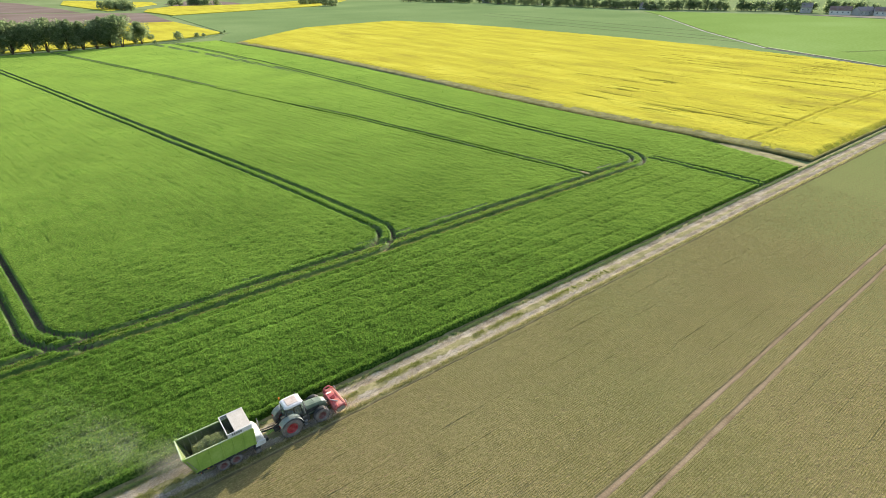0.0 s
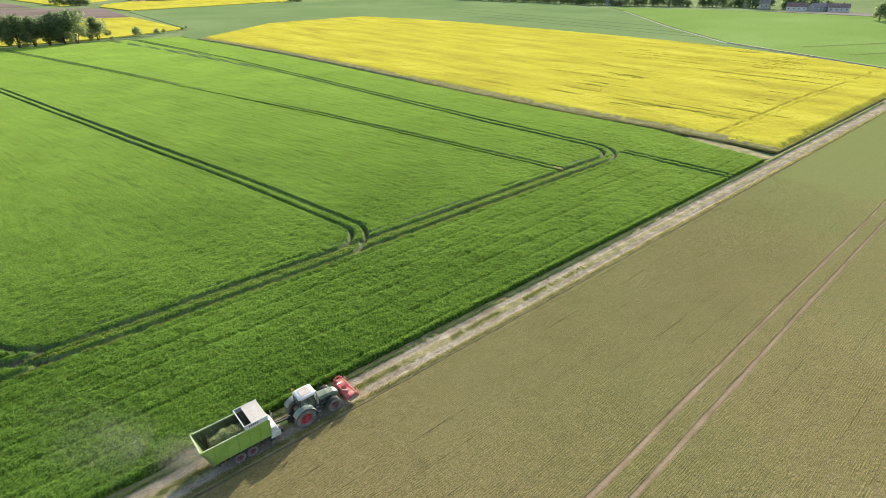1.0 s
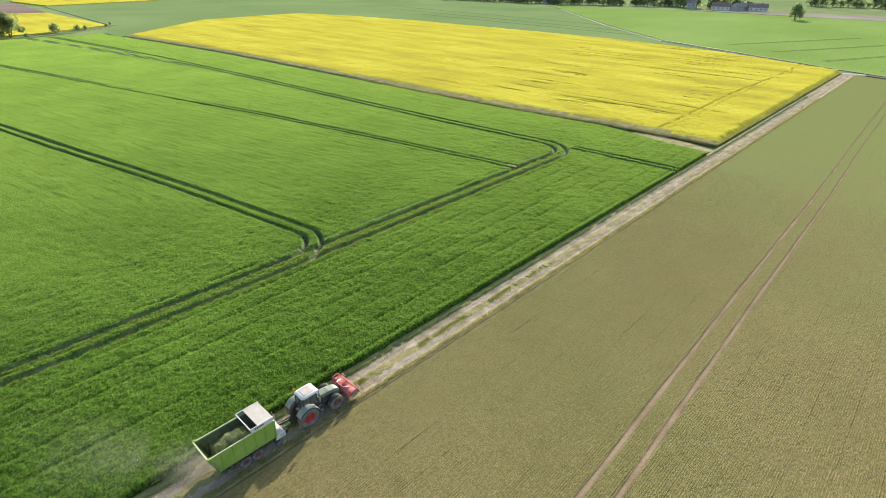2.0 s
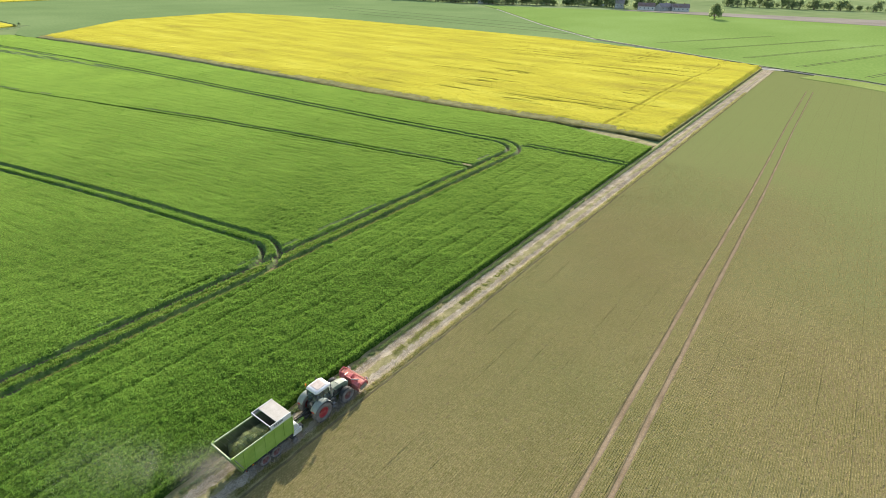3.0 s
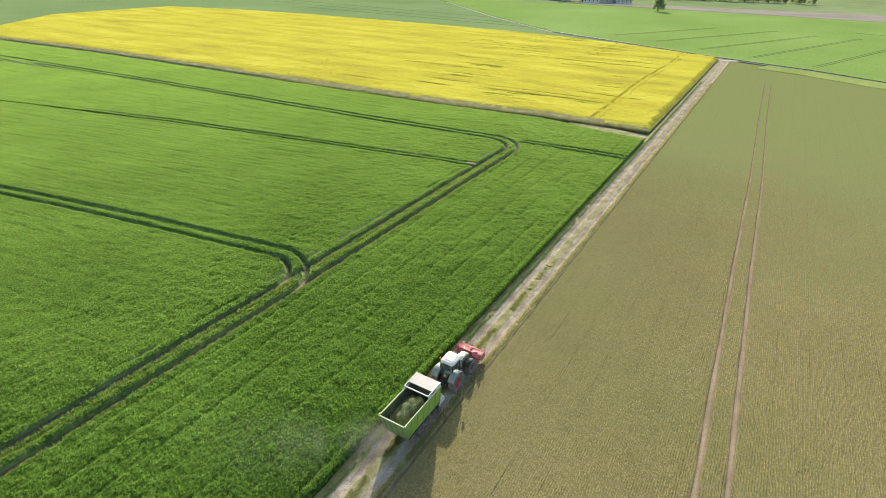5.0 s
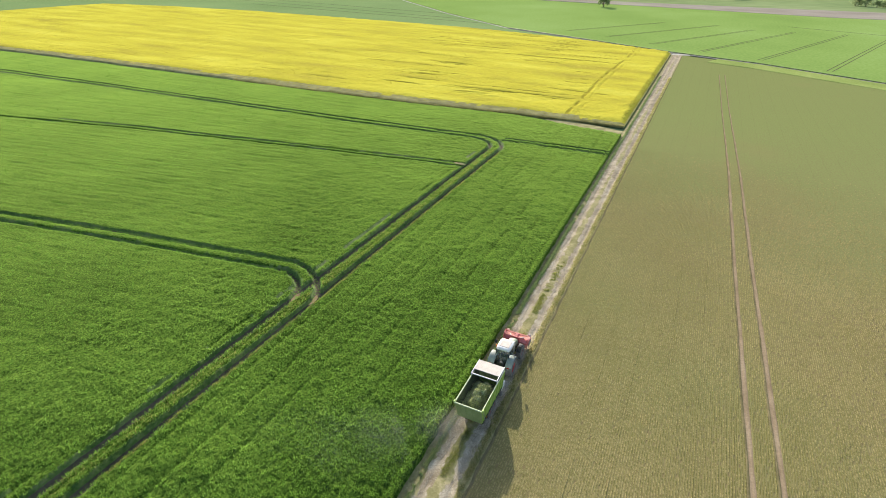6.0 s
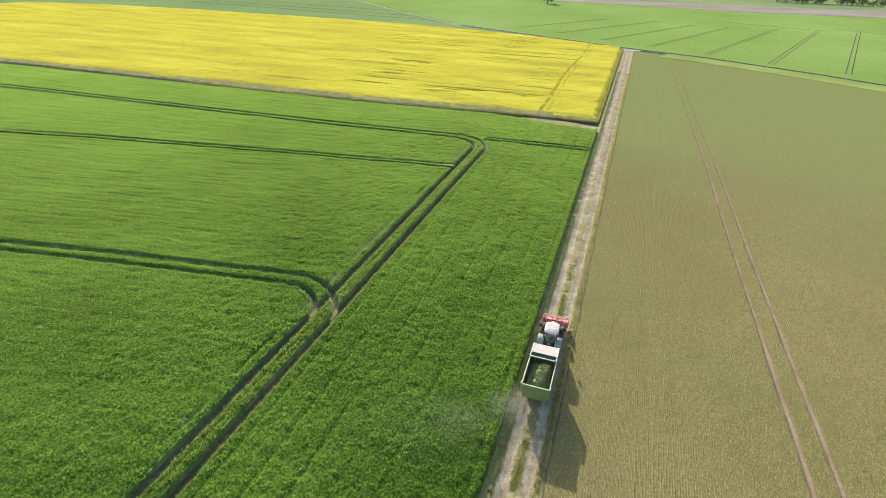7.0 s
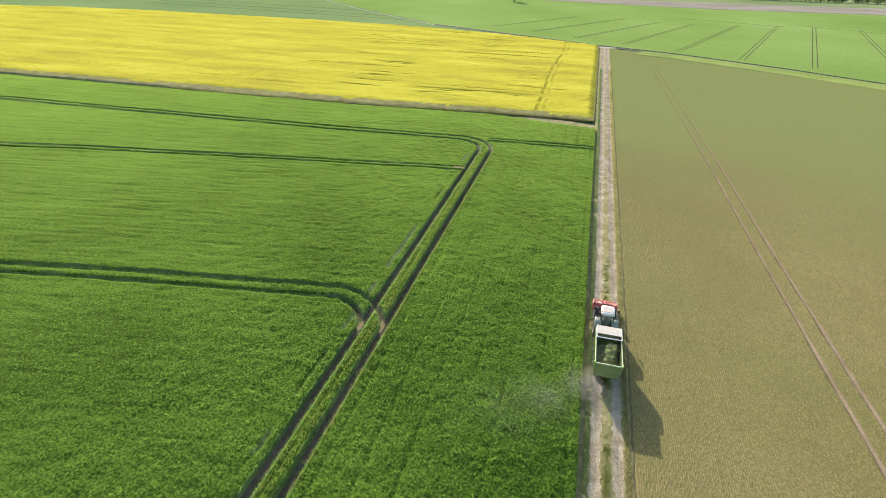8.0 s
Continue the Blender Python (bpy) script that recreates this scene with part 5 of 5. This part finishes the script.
def trailer():
    root = tagged(new("forage_trailer"), "lime green forage trailer with cream roof over its front", "trailer")
    wheels = []
    for y in (-4.9, -5.95):
        for x in (-0.92, 0.92):
            wheels.append(wheel("wheel", root, 0.52, 0.46, 0.3, 14, SHADED_DUSTY_RIM, (x, y, 0.52)))
        part("axle", rod(bm_new(), (-0.9, y, 0.52), (0.9, y, 0.52), 0.07, 8), DARK_IRON, root)
    part("chassis", box(box(bm_new(), (0.12, 5.0, 0.22), (-0.42, -5.4, 0.95), 0.02), (0.12, 5.0, 0.22), (0.42, -5.4, 0.95), 0.02), DARK_IRON, root)
    part("floor", box(bm_new(), (2.2, -REAR + FRONT - GATE_LEAN - 0.1, 0.1), (0, (REAR + GATE_LEAN + FRONT) / 2, FLOOR - 0.03)), LINING, root)
    for i in range(7):
        part("scraper_bar", box(bm_new(), (2.1, 0.06, 0.05), (0, -7.6 + 0.6 * i, FLOOR + 0.05)), DARK_IRON, root)
    wide, low = 1.23, 1.12
    for s in (-1, 1):
        bm = bm_new()
        rings = []
        for y in (REAR, FRONT):
            foot = y + (GATE_LEAN if y == REAR else 0.0)
            rings.append([(s * low, foot, FLOOR), (s * wide, y, RIM), (s * (wide - 0.045), y, RIM), (s * (low - 0.045), foot, FLOOR)])
        side = part("side_wall", loft(bm, rings), LIME, root, "lime green side wall with upright ribs")
        # thin sheet over the inner wall, darker than the outside
        part("lining", loft(bm_new(), [[(s * (low - 0.05), f, FLOOR + 0.03), (s * (wide - 0.05), y, RIM - 0.06), (s * (wide - 0.07), y, RIM - 0.06), (s * (low - 0.07), f, FLOOR + 0.03)] for f, y in ((REAR + GATE_LEAN + 0.1, REAR + 0.1), (FRONT - 0.06, FRONT - 0.06))]), LINING, side, "dark olive inner lining")
        for y in (-8.6, -7.65, -6.7, -5.75, -4.85, -3.95, -3.1):
            a, b = Vector((s * (low + 0.025), y + (GATE_LEAN if y == -8.6 else 0.0), FLOOR - 0.02)), Vector((s * (wide + 0.025), y, RIM - 0.04))
            part("rib", loft(bm_new(), [[p + Vector((ox, oy, 0)) for ox, oy in ((-0.025, -0.045), (0.03, -0.03), (0.03, 0.03), (-0.025, 0.045))] for p in (a, b)]), LIME, side)
        part("top_rail", box(bm_new(), (0.09, -REAR + FRONT, 0.09), (s * wide, (REAR + FRONT) / 2, RIM + 0.02), 0.015), PALE_LIME, side, "pale lime top rail")
        part("sill", box(bm_new(), (0.08, -REAR + FRONT - GATE_LEAN, 0.16), (s * (low + 0.01), (REAR + GATE_LEAN + FRONT) / 2, FLOOR - 0.07), 0.01), DARK_IRON, side)
        upper = part("upper_panel", box(bm_new(), (0.05, FRONT - MIDDLE, TOP - RIM), (s * (wide - 0.02), (FRONT + MIDDLE) / 2, (TOP + RIM) / 2 + 0.03), 0.01), PALE_GREY, root, "pale grey panel with maker's lettering as bars")
        for i in range(5):
            part("letter_bar", box(bm_new(), (0.012, 0.11, 0.2), (s * (wide + 0.01), -4.72 + 0.17 * i, RIM + 0.26)), INK, upper)
        part("mudguard", box(bm_new(), (0.5, 2.2, 0.04), (s * 0.92, -5.43, 1.09), 0.01), DARK_IRON, root)
        part("side_lamp", box(bm_new(), (0.04, 0.14, 0.08), (s * (low + 0.07), -7.1, FLOOR - 0.05), 0.01), ORANGE, root)
    # tailgate leans in towards its foot
    gate = part("tailgate", loft(bm_new(), [[(-low, REAR + GATE_LEAN - 0.05, FLOOR - 0.1), (low, REAR + GATE_LEAN - 0.05, FLOOR - 0.1), (low, REAR + GATE_LEAN, FLOOR - 0.1), (-low, REAR + GATE_LEAN, FLOOR - 0.1)],
                [(-wide, REAR - 0.05, RIM), (wide, REAR - 0.05, RIM), (wide, REAR, RIM), (-wide, REAR, RIM)]]), DUSTY_SHADED_LIME, root, "dusty lime green sloping tailgate, its shade put into the colour")
    for x in (-0.85, -0.3, 0.3, 0.85):
        part("gate_rib", loft(bm_new(), [[(x - 0.04, REAR + GATE_LEAN - 0.1, FLOOR - 0.05), (x + 0.04, REAR + GATE_LEAN - 0.1, FLOOR - 0.05), (x + 0.04, REAR + GATE_LEAN - 0.03, FLOOR - 0.05), (x - 0.04, REAR + GATE_LEAN - 0.03, FLOOR - 0.05)],
             [(x - 0.04, REAR - 0.1, RIM - 0.05), (x + 0.04, REAR - 0.1, RIM - 0.05), (x + 0.04, REAR - 0.03, RIM - 0.05), (x - 0.04, REAR - 0.03, RIM - 0.05)]]), DUSTY_SHADED_LIME, gate)
    part("gate_rail", box(bm_new(), (2.5, 0.1, 0.1), (0, REAR - 0.03, RIM + 0.03), 0.015), PALE_LIME, gate)
    part("bumper", box(bm_new(), (2.3, 0.12, 0.16), (0, REAR + GATE_LEAN + 0.38, 0.86), 0.02), DARK_IRON, root)
    for x in (-0.95, 0.95):
        part("tail_lamp", box(bm_new(), (0.26, 0.05, 0.1), (x, REAR + GATE_LEAN + 0.3, 0.86), 0.01), LAMP_RED, root)
    for s in (-1, 1):
        part("gate_ram", rod(bm_new(), (s * (wide + 0.06), REAR + 0.75, 1.6), (s * (wide + 0.06), REAR + 0.25, 2.9), 0.035, 8), STEEL, root)
        part("gate_hinge", box(bm_new(), (0.16, 0.25, 0.18), (s * (wide + 0.04), REAR + 0.1, RIM + 0.02), 0.02), LIME, root)
    part("front_wall", box(bm_new(), (2.42, 0.06, TOP - FLOOR), (0, FRONT - 0.02, (TOP + FLOOR) / 2), 0.01), LIME, root)
    roof = part("front_roof", box(bm_new(), (2.44, 1.35, 0.06), (0, FRONT - 0.68, TOP + 0.09), 0.02), ROOF_CREAM, root, "dusty cream sheet roof")
    for x in (-1.2, 1.2):
        part("roof_edge", box(bm_new(), (0.07, FRONT - MIDDLE + 0.05, 0.1), (x, (FRONT + MIDDLE) / 2, TOP + 0.09), 0.01), PALE_GREY, roof)
    part("roof_crossbar", box(bm_new(), (2.44, 0.08, 0.1), (0, MIDDLE, TOP + 0.08), 0.01), PALE_GREY, roof)
    for i in range(13):
        x = -1.08 + 0.18 * i
        part("roof_slat", rod(bm_new(), (x, MIDDLE, TOP + 0.08), (x, FRONT - 1.3, TOP + 0.08), 0.016, 5), DARK_IRON, roof)
    for i in range(12):
        x = -1.1 + 0.2 * i
        part("cord", rod(bm_new(), (x, MIDDLE, TOP + 0.02), (x, REAR, RIM + 0.06), 0.005, 5), DARK_IRON, root, "taut dark cord over the load")
    for y in (-5.7, -6.2, -6.7, -7.2, -7.7, -8.15):
        part("cross_cord", rod(bm_new(), (-wide, y, RIM + 0.03), (wide, y, RIM + 0.03), 0.008, 5), DARK_IRON, root)
    # pick-up hood and drawbar in front
    rings = []
    for x in (-1.05, -0.95, 0.95, 1.05):
        e = 0.1 if abs(x) > 1 else 0.0
        rings.append([(x, FRONT + 0.02, 1.0), (x, FRONT + 0.75 - e, 1.0), (x, FRONT + 0.8 - e, 1.35), (x, FRONT + 0.5, 1.85 - e), (x, FRONT + 0.02, 2.05 - e)])
    part("gear_cover", loft(bm_new(), rings), PALE_GREY, root, "pale grey drive cover")
    part("side_guard", box(bm_new(), (0.12, 0.9, 0.5), (1.1, FRONT + 0.42, 1.05), 0.04), PALE_GREY, root)
    part("ladder", box(box(bm_new(), (0.05, 0.06, 1.2), (-0.9, FRONT + 0.9, 1.4), 0.01), (0.05, 0.06, 1.2), (-0.55, FRONT + 0.9, 1.4), 0.01), STEEL, root)
    part("pickup", rod(bm_new(), (-0.95, FRONT + 0.1, 0.62), (0.95, FRONT + 0.1, 0.62), 0.3, 14), DARK_IRON, root)
    for s in (-1, 1):
        part("drawbar_beam", rod(bm_new(), (s * 0.55, FRONT + 0.1, 0.95), (0, -1.15, 0.66), 0.08, 6), LIME, root)
        part("gauge_wheel", rod(bm_new(), (s * 1.0, FRONT + 0.1, 0.26), (s * 1.16, FRONT + 0.1, 0.26), 0.24, 14), RUBBER, root)
    part("drive_shaft", rod(bm_new(), (0, FRONT + 0.6, 1.1), (0, -0.5, 0.85), 0.06, 8), DARK_IRON, root)
    part("hydraulic_hose", rod(bm_new(), (0.15, FRONT + 0.6, 1.5), (0.12, -0.5, 1.15), 0.03, 6), DARK_IRON, root)
    part("toolbox", box(bm_new(), (0.5, 0.4, 0.35), (0.75, FRONT + 0.95, 0.95), 0.03), DARK_IRON, root)
    return root, wheels


def grass_load():
    """A heap of cut grass, high in the front middle, with loose stalks."""
    rng = np.random.default_rng(141)
    xs, ys = np.linspace(-1.0, 1.0, 26), np.linspace(-7.75, -4.6, 40)
    X, Y = np.meshgrid(xs, ys, indexing="ij")
    Z = 1.95 + 0.4 * lattice(X, Y, 0.5, 141) + 0.2 * lattice(X, Y, 0.22, 143)
    for mx, my, reach, top in ((-0.1, -7.3, 0.5, 2.45), (0.2, -7.0, 0.55, 2.7), (0.0, -6.5, 0.6, 2.85), (0.35, -6.2, 0.5, 2.9), (0.1, -5.8, 0.55, 2.95), (0.5, -5.6, 0.5, 2.8), (-0.35, -6.0, 0.45, 2.4), (0.2, -5.2, 0.5, 2.6)):
        mound = 1.6 + (top - 1.4) * np.exp(-(((X - mx) / reach) ** 2 + ((Y - my) / reach) ** 2) ** 2.0)
        Z = np.maximum(Z, mound + 0.22 * (lattice(X, Y, 0.26, 142) - 0.5))
    Z[0, :], Z[-1, :], Z[:, 0], Z[:, -1] = 1.24, 1.24, 1.24, 1.24
    me = mesh_of("grass_load", np.stack([X.ravel(), Y.ravel(), Z.ravel()], 1), grid_faces(26, 40), [CUT_GRASS], True)
    root = tagged(new("grass_load", me), "heap of cut yellow-green grass in the open trailer", "grass", kind="")
    n = 5000
    i, j = rng.integers(1, 25, n), rng.integers(1, 39, n)
    pick = rng.random(n) < 0.25 + Z[i, j] - 1.4
    i, j = i[pick], j[pick]
    x, y = X[i, j] + 0.07 * rng.random(len(i)), Y[i, j] + 0.07 * rng.random(len(i))
    st = new("loose_grass", blades("loose_grass", CUT_BLADE, x, y, Z[i, j] - 0.02, 0.13, 0.035, 0.16, 144))
    st.parent = root
    return root


def dust_cloud():
    """A thin plume of road dust, drifting out over the crop behind the trailer."""
    rng = np.random.default_rng(151)
    n = 125000
    back = 17.0 * rng.random(n) ** 1.5
    spread = 0.35 + 0.2 * back
    x = -1.0 - 0.55 * back + spread * 0.8 * rng.standard_normal(n)
    y = -8.0 - 0.55 * back + 1.2 * rng.standard_normal(n)
    z = 0.3 + abs(rng.standard_normal(n)) * (0.3 + 0.11 * back)
    clump = 0.6 * lattice(x, y, 2.6, 152) + 0.4 * lattice(y + x, z, 1.2, 153)
    keep = clump > 0.3 + 0.5 * rng.random(n)
    c = np.stack([x, y, z], 1)[keep]
    n = len(c)
    s = 0.0075 + 0.006 * rng.random(n)
    shape = np.array([(1, 0, -0.5), (-0.5, 0.87, -0.5), (-0.5, -0.87, -0.5), (0, 0, 1)])
    V = (c[:, None, :] + shape[None] * s[:, None, None]).reshape(-1, 3)
    tri = np.array([(0, 1, 3), (1, 2, 3), (2, 0, 3), (0, 2, 1)])
    me = mesh_of("dust_cloud", V, (np.arange(n)[:, None, None] * 4 + tri[None]).reshape(-1, 3), [DUST])
    return tagged(new("dust_cloud", me), "thin pale dust drifting behind the trailer", "dust", kind="stuff")


far_land()
TRACTOR, TRACTOR_WHEELS = tractor()
MOWER = front_mower()
TRAILER, TRAILER_WHEELS = trailer()
LOAD = grass_load()
PLUME = dust_cloud()
trees()
houses()
farm_road()
thin_field()
rape_field()
green_field()
track_rims()
bare_patches()

# ---- drive: seconds, x and y of the tractor's rear axle ----
DRIVE = [(0, 0.38, 6.6), (2, 0.28, 14.3), (3.5, 0.26, 20.15), (4.5, 0.24, 24.0), (6, 0.1, 29.65), (8, -0.1, 37.0)]


def driven(t):
    ts = [row[0] for row in DRIVE]
    return tuple(float(np.interp(t, ts, [row[k] for row in DRIVE])) for k in (1, 2))


def motions():
    for thing in (TRACTOR, MOWER, TRAILER, LOAD, PLUME):
        ahead = 0.12 if thing in (TRACTOR, MOWER) else 0.0
        walk(thing, [(t, pose(x, y + ahead, 0.0)) for t, x, y in DRIVE])
    steps = 60
    for w, radius, at in TRACTOR_WHEELS + TRAILER_WHEELS:
        rows = []
        for i in range(steps + 1):
            t = 8.0 * i / steps
            gone = driven(t)[1] - driven(0)[1]
            rows.append((t, pose(*at, -math.degrees(gone / radius))))
        walk(w, rows)


motions()
